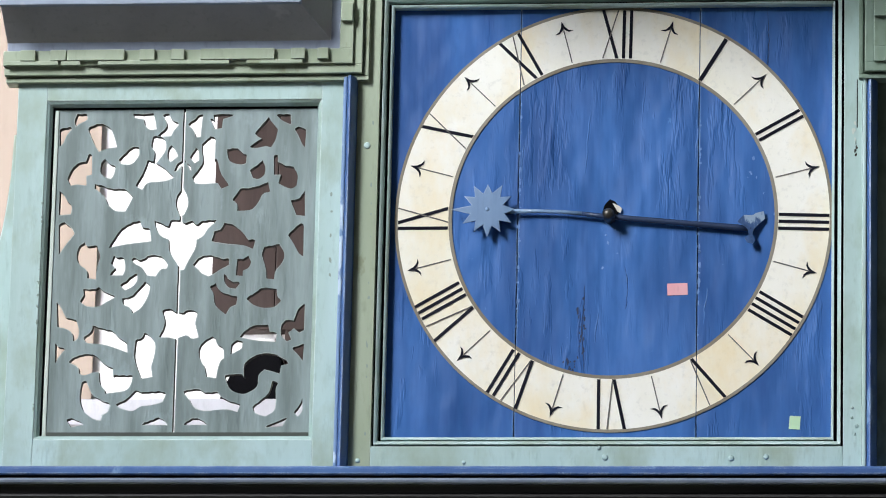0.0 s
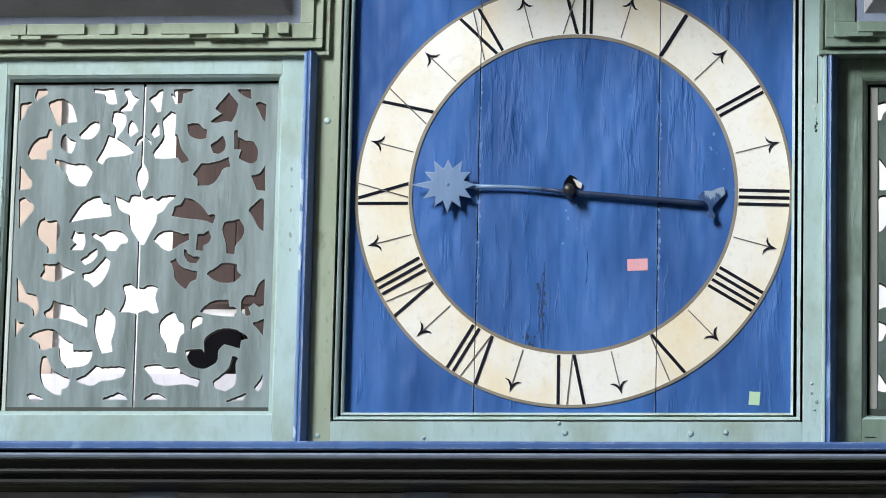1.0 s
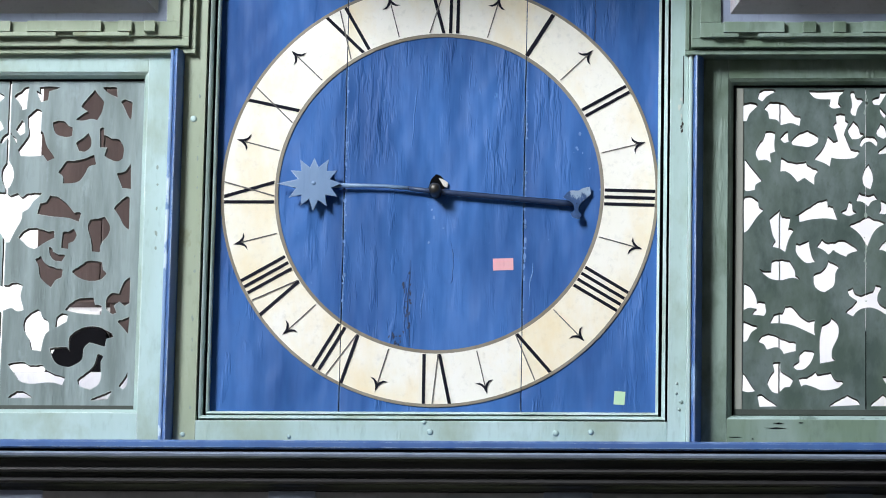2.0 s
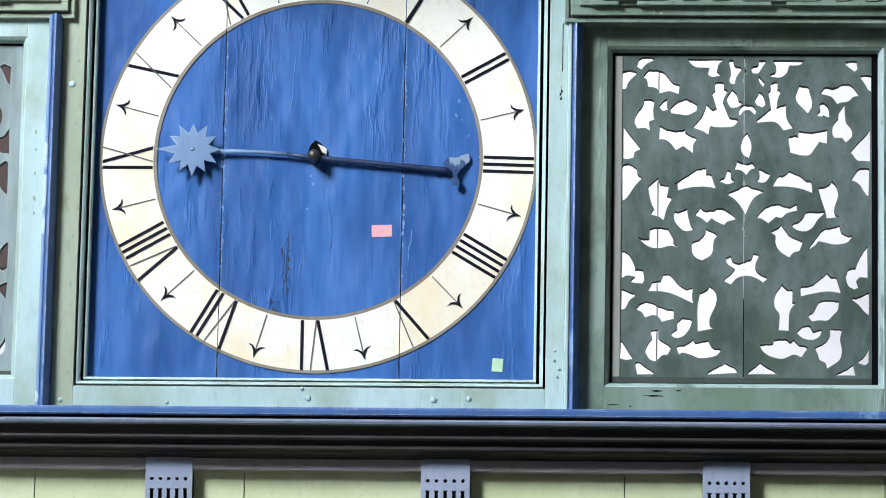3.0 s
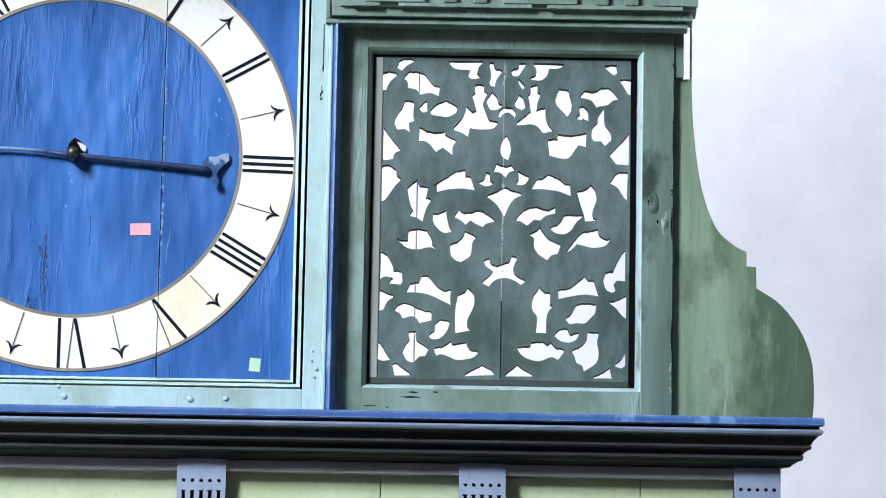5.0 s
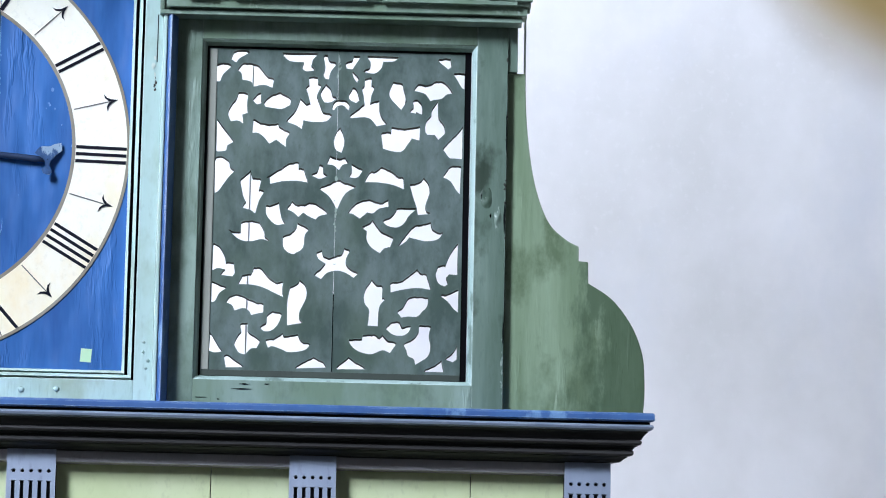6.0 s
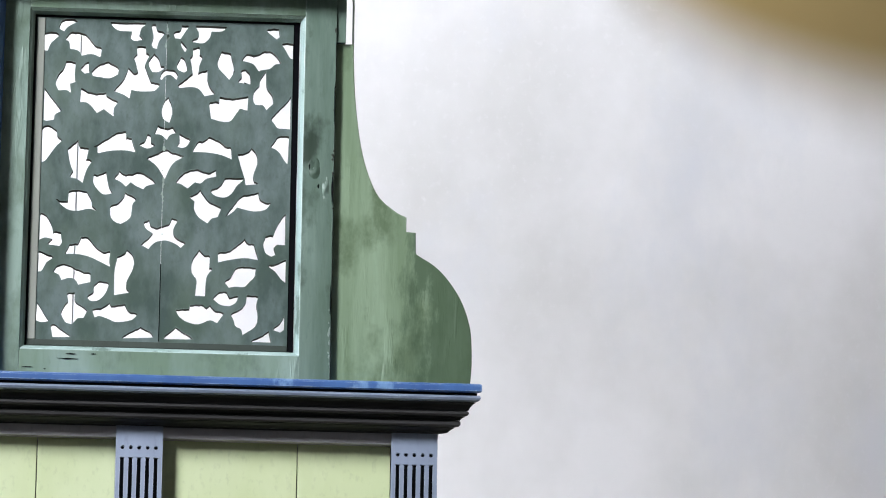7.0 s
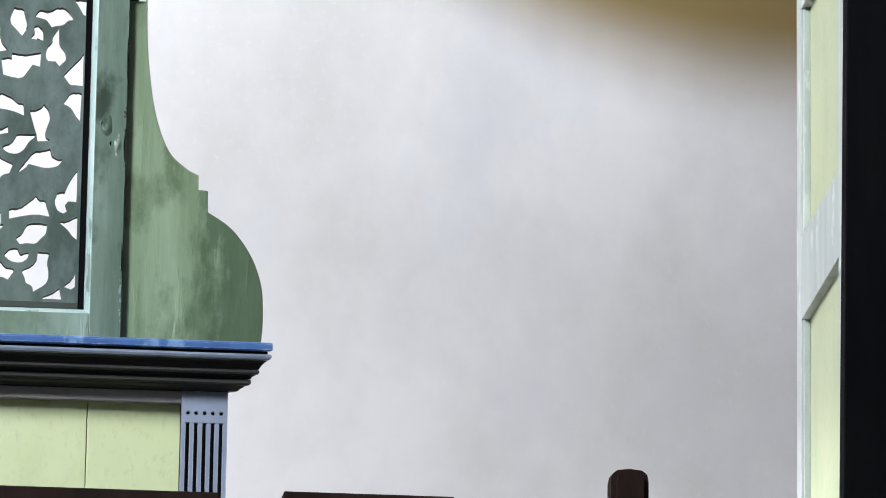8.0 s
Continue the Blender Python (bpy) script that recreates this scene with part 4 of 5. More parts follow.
    cut((1.0, -28.3), (4.3, -27.9), (6.3, -28.7), (9.0, -28.5), (10.4, -30.0), (12.4, -30.9), (14.4, -31.4), (13.8, -33.0), (11.1, -32.3), (6.5, -32.7), (3.8, -31.9), (2.4, -30.0))
    cut((1.3, -36.0), (3.9, -34.7), (7.0, -36.0))
    cut((20.5, -36.6), (22.4, -35.9), (25.4, -34.6), (24.4, -36.3))
    cut((27.0, -33.2), (28.2, -31.6), (28.9, -30.0), (28.9, -32.7), (28.0, -34.0))
    cut((26.2, -18.0), (27.8, -17.6), (28.9, -16.9), (28.7, -20.9), (27.9, -19.8))


def leaves_two(cut):
    cut((-29.9, 34.8), (-27.6, 35.2), (-26.2, 34.7), (-28.1, 32.8), (-28.8, 31.0), (-29.7, 31.0))
    cut((-26.4, 36.5), (-25.8, 38.0), (-24.2, 38.4), (-22.0, 38.2), (-24.2, 36.9), (-25.2, 35.7))
    cut((-24.8, 33.8), (-23.6, 35.2), (-21.5, 35.2), (-19.9, 34.7), (-18.3, 32.9), (-17.3, 32.0), (-16.3, 31.8), (-16.6, 29.8), (-18.6, 30.5), (-20.9, 30.0), (-21.7, 31.2), (-23.6, 31.6), (-23.9, 33.2))
    cut((-24.4, 28.3), (-22.2, 28.1), (-22.4, 25.4), (-22.1, 23.7), (-23.4, 23.2), (-23.1, 21.0), (-24.3, 21.7), (-26.0, 21.5), (-26.7, 23.4), (-26.0, 25.3), (-25.1, 26.4))
    cut((-21.1, 26.7), (-20.1, 27.8), (-19.2, 28.4), (-19.2, 27.0), (-18.9, 26.1), (-20.1, 25.7))
    cut((-18.5, 26.1), (-16.9, 27.6), (-14.6, 28.5), (-13.3, 27.7), (-12.2, 27.1), (-12.4, 25.8), (-14.3, 24.8), (-16.5, 25.0), (-18.1, 25.2))
    cut((-8.1, 32.4), (-6.1, 32.4), (-6.0, 31.0), (-5.2, 30.6), (-6.2, 28.3), (-6.0, 27.4), (-4.7, 24.0), (-2.6, 23.5), (-4.0, 22.1), (-7.3, 21.9), (-9.2, 22.2), (-9.6, 20.1), (-10.8, 20.9), (-13.2, 21.8), (-11.2, 24.2), (-10.0, 27.2), (-8.6, 25.8), (-7.7, 26.3), (-8.3, 28.6), (-8.8, 29.9), (-8.0, 30.6))
    cut((-14.5, 38.0), (-6.2, 38.0), (-7.3, 37.0), (-7.7, 35.4), (-6.8, 34.3), (-8.8, 34.0), (-9.8, 34.7), (-9.4, 36.2), (-12.7, 36.4))
    cut((-4.9, 37.6), (-3.9, 37.9), (-3.4, 36.5), (-1.8, 35.9), (-3.1, 34.1), (-3.6, 32.2), (-4.4, 32.4), (-4.8, 33.4), (-4.4, 35.2))
    cut((-4.1, 30.8), (-3.0, 29.7), (-2.5, 28.1), (-1.6, 27.6), (-3.0, 26.7), (-4.4, 26.6), (-5.0, 27.5), (-5.3, 29.0))
    cut((-29.2, 21.9), (-27.8, 19.9), (-26.5, 18.3), (-25.1, 16.6), (-26.6, 15.8), (-26.9, 14.5), (-28.5, 14.2), (-29.2, 14.4))
    cut((-20.8, 22.0), (-19.1, 21.1), (-17.1, 20.7), (-15.0, 21.0), (-14.5, 20.1), (-12.2, 19.0), (-13.1, 17.6), (-13.1, 15.7), (-15.4, 17.4), (-17.0, 16.4), (-18.4, 18.1), (-19.7, 18.9), (-21.0, 18.9))
    cut((-0.6, 20.5), (0.2, 18.9), (0.4, 16.9), (-0.2, 14.6), (-1.6, 15.5), (-2.0, 17.3), (-1.6, 19.2))
    cut((-29.4, 12.4), (-28.1, 12.8), (-26.1, 11.8), (-25.8, 10.4), (-24.8, 9.6), (-26.3, 8.0), (-28.3, 5.0), (-29.3, 4.3))
    cut((-21.1, 9.5), (-20.5, 7.8), (-18.6, 7.7), (-19.1, 5.1), (-17.8, 4.9), (-19.0, 2.7), (-19.8, -0.3), (-21.0, 0.5), (-22.8, 1.0), (-22.0, 2.4), (-22.7, 4.0), (-23.4, 7.4), (-23.0, 7.8))
    cut((-16.5, 6.8), (-16.6, 8.4), (-17.4, 8.1), (-14.0, 10.3), (-12.4, 11.4), (-10.1, 11.9), (-10.0, 10.4), (-8.8, 10.4), (-7.7, 7.3), (-10.3, 7.7), (-13.6, 7.5))
    cut((-7.1, 9.1), (-5.9, 9.6), (-5.2, 11.4), (-4.4, 11.3), (-4.2, 9.6), (-3.3, 9.0), (-5.1, 8.3))
    cut((-3.6, 11.8), (-2.8, 13.6), (-1.0, 12.9), (0.7, 13.2), (1.5, 12.2), (0.1, 11.7), (-0.7, 10.5), (-2.0, 11.6))
    cut((-5.1, 5.9), (-3.1, 6.7), (-0.9, 7.8), (0.8, 7.2), (3.4, 6.5), (1.4, 5.4), (0.2, 3.8), (-0.9, 1.1), (-2.2, 3.3), (-3.2, 4.5))
    cut((-17.3, 1.4), (-16.1, 1.4), (-14.4, 2.2), (-13.9, -0.2), (-13.5, -1.5), (-12.8, -2.6), (-14.8, -2.9), (-16.3, -1.8), (-17.3, -0.2))
    cut((-12.5, 0.9), (-11.3, 2.5), (-10.3, 1.7), (-8.3, 1.8), (-7.0, 2.3), (-5.0, 1.6), (-2.9, -0.0), (-5.0, -0.6), (-5.8, -1.4), (-7.6, -0.6), (-8.7, 0.2), (-9.8, -0.9), (-10.9, 0.1))
    cut((-25.8, -4.4), (-24.3, -5.2), (-23.0, -4.9), (-22.9, -2.7), (-20.9, -2.4), (-18.7, -2.7), (-17.6, -4.5), (-17.4, -5.9), (-16.3, -6.9), (-18.2, -6.4), (-20.8, -7.0), (-23.4, -6.5))
    cut((-13.2, -5.8), (-11.7, -5.3), (-10.4, -3.9), (-9.9, -2.6), (-7.3, -3.9), (-8.2, -5.2), (-8.6, -8.2), (-10.7, -9.8), (-12.1, -9.3), (-13.1, -8.0))
    cut((-29.2, -7.8), (-27.7, -8.7), (-26.5, -10.8), (-26.2, -12.4), (-24.4, -12.4), (-24.1, -14.4), (-24.6, -15.4), (-27.4, -15.1), (-26.3, -13.8), (-28.0, -13.5), (-29.3, -14.1))
    cut((-5.4, -9.5), (-4.2, -9.0), (-3.6, -10.4), (-2.3, -10.8), (-1.0, -10.3), (0.3, -9.8), (1.0, -8.3), (2.3, -8.7), (1.4, -10.7), (1.7, -12.3), (3.0, -13.6), (4.3, -14.0), (3.2, -15.0), (1.7, -14.0), (-0.3, -13.4), (-2.2, -13.7), (-3.3, -14.4), (-4.2, -15.5), (-5.9, -14.6), (-4.2, -13.2), (-3.3, -11.8), (-4.9, -10.7))
    cut((-29.3, -16.8), (-27.9, -17.6), (-25.9, -18.2), (-27.5, -19.4), (-28.4, -21.2), (-29.3, -21.6))
    cut((-23.3, -17.2), (-22.3, -15.3), (-20.4, -15.0), (-19.7, -13.4), (-17.9, -13.7), (-15.9, -16.0), (-14.2, -16.9), (-12.9, -16.5), (-13.1, -18.3), (-12.8, -20.0), (-14.9, -19.0), (-17.8, -17.7), (-20.4, -17.2))
    cut((-25.9, -21.5), (-24.9, -20.4), (-23.0, -20.0), (-20.6, -21.0), (-18.8, -21.7), (-17.3, -21.9), (-17.3, -23.7), (-19.0, -24.1), (-20.0, -24.4), (-20.6, -23.4), (-21.9, -22.8), (-23.9, -23.4), (-24.5, -22.2))
    cut((-17.9, -27.3), (-16.6, -26.3), (-16.4, -24.6), (-15.1, -23.8), (-13.0, -24.1), (-13.8, -26.3), (-15.3, -27.9), (-17.0, -28.1))
    cut((-11.8, -20.9), (-11.3, -17.8), (-10.0, -17.3), (-9.1, -16.2), (-7.6, -17.5), (-7.6, -20.2), (-8.9, -23.1), (-9.0, -24.9), (-8.2, -25.9), (-11.7, -26.6))
    cut((-29.3, -29.0), (-28.5, -30.1), (-27.2, -32.2), (-26.4, -33.1), (-28.2, -33.4), (-29.5, -33.0))
    cut((-22.5, -26.8), (-20.8, -26.5), (-20.5, -28.6), (-17.8, -30.5), (-18.6, -32.1), (-19.9, -32.3), (-21.2, -33.7), (-22.7, -33.2), (-23.8, -31.3), (-23.1, -29.7), (-22.2, -28.4))
    cut((-16.6, -30.3), (-14.7, -30.1), (-12.7, -28.8), (-12.2, -29.6), (-9.2, -29.0), (-8.2, -30.6), (-6.3, -31.1), (-7.8, -32.4), (-11.1, -32.9), (-13.0, -32.2), (-15.0, -31.6), (-16.0, -32.0))
    cut((-26.0, -34.2), (-24.7, -34.4), (-23.0, -35.7), (-21.4, -36.7), (-25.5, -36.8))
    cut((-9.7, -36.7), (-7.8, -35.5), (-5.5, -34.3), (-3.3, -35.3), (-2.5, -36.3))
    cut((0.2, 36.0), (1.7, 36.6), (2.1, 37.7), (3.7, 37.7), (2.8, 36.3), (1.9, 34.8), (0.6, 34.9))
    cut((1.9, 34.1), (2.4, 33.6), (3.5, 32.5), (3.0, 31.6), (2.2, 32.8))
    cut((5.3, 37.7), (12.6, 37.8), (11.3, 36.9), (9.0, 36.8), (8.5, 35.1), (7.0, 33.9), (4.4, 34.2), (5.8, 35.0), (6.1, 36.4))
    cut((4.8, 32.3), (6.4, 32.6), (6.4, 30.9), (7.1, 30.4), (6.4, 28.5), (6.2, 26.5), (8.3, 27.2), (8.4, 25.1), (9.1, 23.1), (10.2, 21.8), (7.8, 21.2), (6.5, 22.8), (4.9, 23.3), (1.9, 23.0), (1.5, 23.4), (3.6, 25.1), (4.9, 26.4), (4.6, 28.5), (4.2, 30.1), (4.8, 30.9))
    cut((2.1, 30.1), (3.1, 29.5), (3.7, 27.4), (2.9, 26.7), (1.6, 27.3), (1.2, 28.4))
    cut((-2.7, 25.1), (-2.2, 26.5), (-1.2, 27.0), (0.7, 26.8), (1.5, 26.0), (1.2, 24.9), (-0.1, 26.0), (-1.4, 25.8), (-2.2, 24.8))
    cut((11.4, 31.7), (12.4, 31.6), (13.7, 31.3), (14.0, 30.0), (14.4, 28.6), (14.3, 27.0), (14.7, 27.4), (13.4, 25.3), (12.3, 26.5), (11.0, 27.9), (10.6, 29.2), (10.9, 30.6))
    cut((16.2, 30.0), (17.3, 31.4), (19.5, 31.1), (21.5, 32.1), (23.7, 31.7), (25.4, 29.6), (23.9, 29.3), (22.8, 28.3), (20.9, 27.9), (20.2, 27.6), (19.0, 29.2), (17.6, 29.7))
    cut((15.4, 24.8), (16.3, 25.9), (16.1, 27.3), (17.2, 27.6), (18.2, 26.6), (18.4, 24.3), (16.9, 24.8), (17.4, 24.4))
    cut((20.6, 25.4), (21.9, 27.4), (22.2, 23.6), (23.5, 21.7), (23.7, 19.9), (22.2, 18.4), (21.3, 19.5), (19.6, 19.5), (19.1, 20.5), (19.3, 22.6), (20.4, 23.9))
    cut((21.8, 37.4), (23.1, 37.6), (24.7, 37.7), (25.0, 36.1), (24.2, 35.4), (22.9, 36.4))
    cut((25.4, 34.2), (26.7, 34.2), (28.2, 34.2), (28.2, 30.7), (27.4, 31.0), (26.3, 32.9))
    cut((8.9, 19.3), (9.8, 19.6), (11.2, 19.6), (11.3, 20.8), (14.4, 20.5), (17.9, 21.2), (17.8, 18.1), (16.0, 18.5), (15.1, 17.1), (13.8, 15.4), (11.8, 15.3), (9.4, 15.9), (9.2, 17.4))
    cut((23.3, 16.1), (25.1, 18.2), (26.8, 20.0), (27.8, 21.6), (27.8, 13.9), (26.2, 14.0), (24.9, 14.1), (24.0, 15.2))
    cut((23.4, 9.5), (24.4, 10.9), (25.2, 11.8), (27.6, 12.0), (27.4, 5.5), (26.5, 6.5), (25.2, 8.5))
    cut((5.3, 7.8), (6.4, 9.8), (7.9, 10.2), (9.0, 11.2), (11.2, 10.4), (13.2, 9.0), (14.3, 8.8), (14.5, 6.3), (11.9, 7.3), (8.6, 7.8))
    cut((2.2, 11.8), (3.3, 11.2), (4.8, 10.6), (4.0, 9.2), (3.0, 8.7), (1.7, 8.9), (2.3, 10.1))
    cut((16.1, 7.2), (17.8, 7.7), (19.0, 8.8), (20.1, 7.7), (20.4, 5.7), (19.5, 2.7), (19.8, 1.0), (20.7, 0.6), (17.8, 0.3), (17.5, 1.9), (16.7, 4.3), (15.8, 7.4))
    cut((1.6, 0.3), (3.1, 2.1), (4.7, 3.0), (6.7, 3.3), (9.1, 2.6), (10.9, 3.5), (11.0, 2.1), (8.7, 1.5), (7.4, 0.4), (6.1, 0.6), (4.4, -0.9), (2.8, 0.1))
    cut((9.7, -1.5), (11.7, -0.5), (13.0, 1.5), (17.4, 1.6), (15.7, -0.0), (14.6, -1.8), (13.0, -2.8), (10.9, -2.5))
    cut((4.9, -3.0), (6.1, -2.6), (7.4, -1.5), (8.7, -3.2), (10.0, -4.5), (12.3, -5.4), (11.5, -7.5), (10.1, -7.9), (9.2, -9.0), (7.2, -7.7), (6.1, -5.9), (6.1, -3.9))
    cut((13.3, -7.4), (15.3, -4.6), (16.9, -2.7), (18.7, -2.3), (20.8, -1.7), (21.4, -3.4), (23.1, -4.2), (23.7, -3.9), (22.4, -5.4), (19.8, -5.9), (17.2, -5.4), (15.9, -5.1), (15.0, -6.2))
    cut((27.2, -6.3), (27.2, -13.7), (25.3, -13.6), (24.6, -14.4), (25.1, -16.0), (24.2, -16.5), (22.8, -15.7), (22.2, -13.7), (22.7, -12.0), (24.4, -11.7), (25.1, -9.7), (26.1, -7.9))
    cut((23.4, -18.8), (25.1, -18.6), (27.5, -17.3), (27.5, -22.6), (26.4, -21.7), (25.1, -20.1))
    cut((11.8, -16.2), (14.1, -15.9), (16.0, -14.5), (17.9, -12.9), (18.8, -13.8), (20.1, -14.0), (21.2, -17.4), (18.0, -17.0), (14.7, -17.5), (11.9, -18.2))
    cut((5.9, -20.7), (6.0, -18.0), (7.5, -15.7), (8.9, -16.9), (10.0, -17.0), (9.9, -19.7), (10.6, -19.9), (9.3, -21.9), (9.1, -26.3), (6.8, -26.2), (7.0, -24.0), (7.0, -22.4))
    cut((13.5, -22.9), (14.8, -21.9), (16.0, -19.8), (18.0, -19.4), (20.6, -19.5), (20.3, -21.4), (19.3, -22.5), (18.0, -23.8), (16.1, -23.8), (14.5, -24.1))
    cut((10.9, -26.8), (12.5, -25.5), (14.1, -25.5), (14.8, -26.8), (16.7, -26.2), (16.1, -27.6), (14.6, -28.4), (12.5, -28.1))
    cut((18.7, -26.1), (21.3, -26.2), (20.9, -28.0), (21.3, -30.4), (20.7, -33.1), (17.9, -35.1), (17.5, -33.8), (16.2, -33.1), (15.8, -31.8), (15.1, -30.5), (17.2, -29.4), (18.4, -27.8))
    cut((2.5, -29.9), (5.5, -29.7), (5.7, -28.8), (8.3, -28.6), (9.4, -29.3), (10.3, -28.7), (11.6, -29.9), (13.5, -30.3), (12.0, -32.5), (10.3, -31.9), (7.7, -32.9), (5.1, -32.4), (3.4, -31.3))
    cut((-0.1, -36.3), (2.6, -34.1), (4.5, -35.3), (6.6, -36.5), (-0.1, -36.6))
    cut((24.8, -33.7), (26.3, -32.5), (27.4, -30.6), (27.4, -33.6), (26.5, -34.3))
    cut((19.8, -36.7), (22.0, -35.7), (23.9, -34.3), (24.5, -36.7))


left_screen = screen("fretwork_screen", "pale sage framed panel pierced with scrolling acanthus fretwork", -1.405, -0.629, 0.0, (-1.335, -0.682, 4.000, 4.814),
                     SAGE, SAGE_GREY, SAGE, SAGE, leaves_one, (-1.0, 4.4), -1.0105, 0.0056, (-1.330, -0.686, 4.002, 4.812))
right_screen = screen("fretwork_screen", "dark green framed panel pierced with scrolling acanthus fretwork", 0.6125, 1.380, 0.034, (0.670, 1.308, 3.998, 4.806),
                      GREEN, GREEN_GREY, DAMAGED_GREEN, LIT_GREEN, leaves_two, (1.0, 4.4), 0.987, 0.0006, (0.674, 1.287, 4.000, 4.804))
# pale strip added so the lit left edge of the board shows as colour
part("margin_strip", box(-1.3185, -1.3095, 0.0215, 0.0255, 4.013, 4.797, 0.001), PALE_CHIP, left_screen, "pale strip for the lit left edge of the board")
part("margin_strip", box(-1.309, -0.6905, 0.0215, 0.0255, 4.0115, 4.0215, 0.001), DARK_GREEN, left_screen, "dark strip along the foot of the board")
part("edge_board", box(1.3802, 1.4025, 0.040, 0.060, 4.7462, 7.4, 0.002), DAMAGED_GREEN, right_screen, "narrow dark green edge board")
# black strip added for the shade in the gap beside the board
part("rebate", box(1.281, 1.2955, 0.0575, 0.082, 4.012, 4.79, 0), BLACK, right_screen, "black strip for the shade in the gap beside the board")
# added strips: the light and dark of the reveals put into colour
part("margin_strip", box(0.6875, 0.7045, 0.0565, 0.0605, 4.026, 4.788, 0.001), REVEAL_GREY, right_screen, "greyish strip added in place of the lit reveal beside the board")
part("margin_strip", box(0.6875, 1.280, 0.0565, 0.0605, 4.0115, 4.0255, 0.001), DARK_GREEN, right_screen, "dark green strip along the foot of the board")
# unseen board added to keep the rear lamp off the cupboard
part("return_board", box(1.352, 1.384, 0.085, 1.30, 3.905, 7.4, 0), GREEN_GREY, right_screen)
chips(right_screen, 1.330, 4.440, 0.010, 0.022, 5, 0.0338, MID_CHIP)
chips(right_screen, 1.362, 4.395, 0.005, 0.050, 5, 0.0336, MID_CHIP)
chips(right_screen, 0.989, 4.755, 0.004, 0.030, 9, 0.059, MID_CHIP)
chips(right_screen, 0.987, 4.40, 0.0015, 0.12, 16, 0.059, MID_CHIP)
part("crack", box(0.9862, 0.9884, 0.0584, 0.060, 4.027, 4.21, 0), BLACK, right_screen)
chips(right_screen, 1.377, 4.03, 0.003, 0.09, 14, 0.034, MID_CHIP)
chips(right_screen, 1.378, 4.50, 0.002, 0.26, 12, 0.034, RAW_AND_SHADE)
chips(right_screen, 0.95, 3.918, 0.26, 0.004, 24, 0.0344, PALE_CHIP)
chips(left_screen, -0.99, 3.918, 0.34, 0.004, 24, 0.0004, RAW_AND_SHADE)
chips(left_screen, -1.337, 4.4, 0.0015, 0.38, 16, 0.0, MID_CHIP)
chips(left_screen, -0.652, 4.5, 0.002, 0.30, 6, 0.0, MID_CHIP)
# gouges through the paint of the lower rail, and splits down the far stile
for x, z, wide, tall in ((0.788, 3.9885, 0.030, 0.0035), (0.840, 3.9895, 0.017, 0.003), (0.782, 3.9770, 0.052, 0.003), (0.690, 3.9555, 0.034, 0.002), (0.730, 3.9520, 0.006, 0.003),
                         (1.3780, 4.13, 0.0035, 0.070), (1.3770, 4.40, 0.005, 0.10), (1.3785, 4.60, 0.003, 0.12), (1.3250, 4.445, 0.006, 0.022), (1.3450, 4.40, 0.005, 0.016)):
    ragged = []
    for k in range(20):
        a = 2 * math.pi * k / 20
        q = 0.75 + 0.6 * noise.noise((9 * x + 1.7 * math.cos(a), 1.7 * math.sin(a), 31 * z))
        ragged.append((x + 0.5 * wide * q * math.cos(a), z + 0.5 * tall * q * math.sin(a)))
    part("gouge", moved(sawn([ragged], 0.0012), 0, 0.0338, 0), BLACK, right_screen, "dark gouge through the paint")
knot(right_screen, 1.335, 4.44, 0.034, 0.016, 0.028, 0.0045, DAMAGED_GREEN)
knot(right_screen, 1.362, 4.395, 0.034, 0.010, 0.030, 0.004, DAMAGED_GREEN)


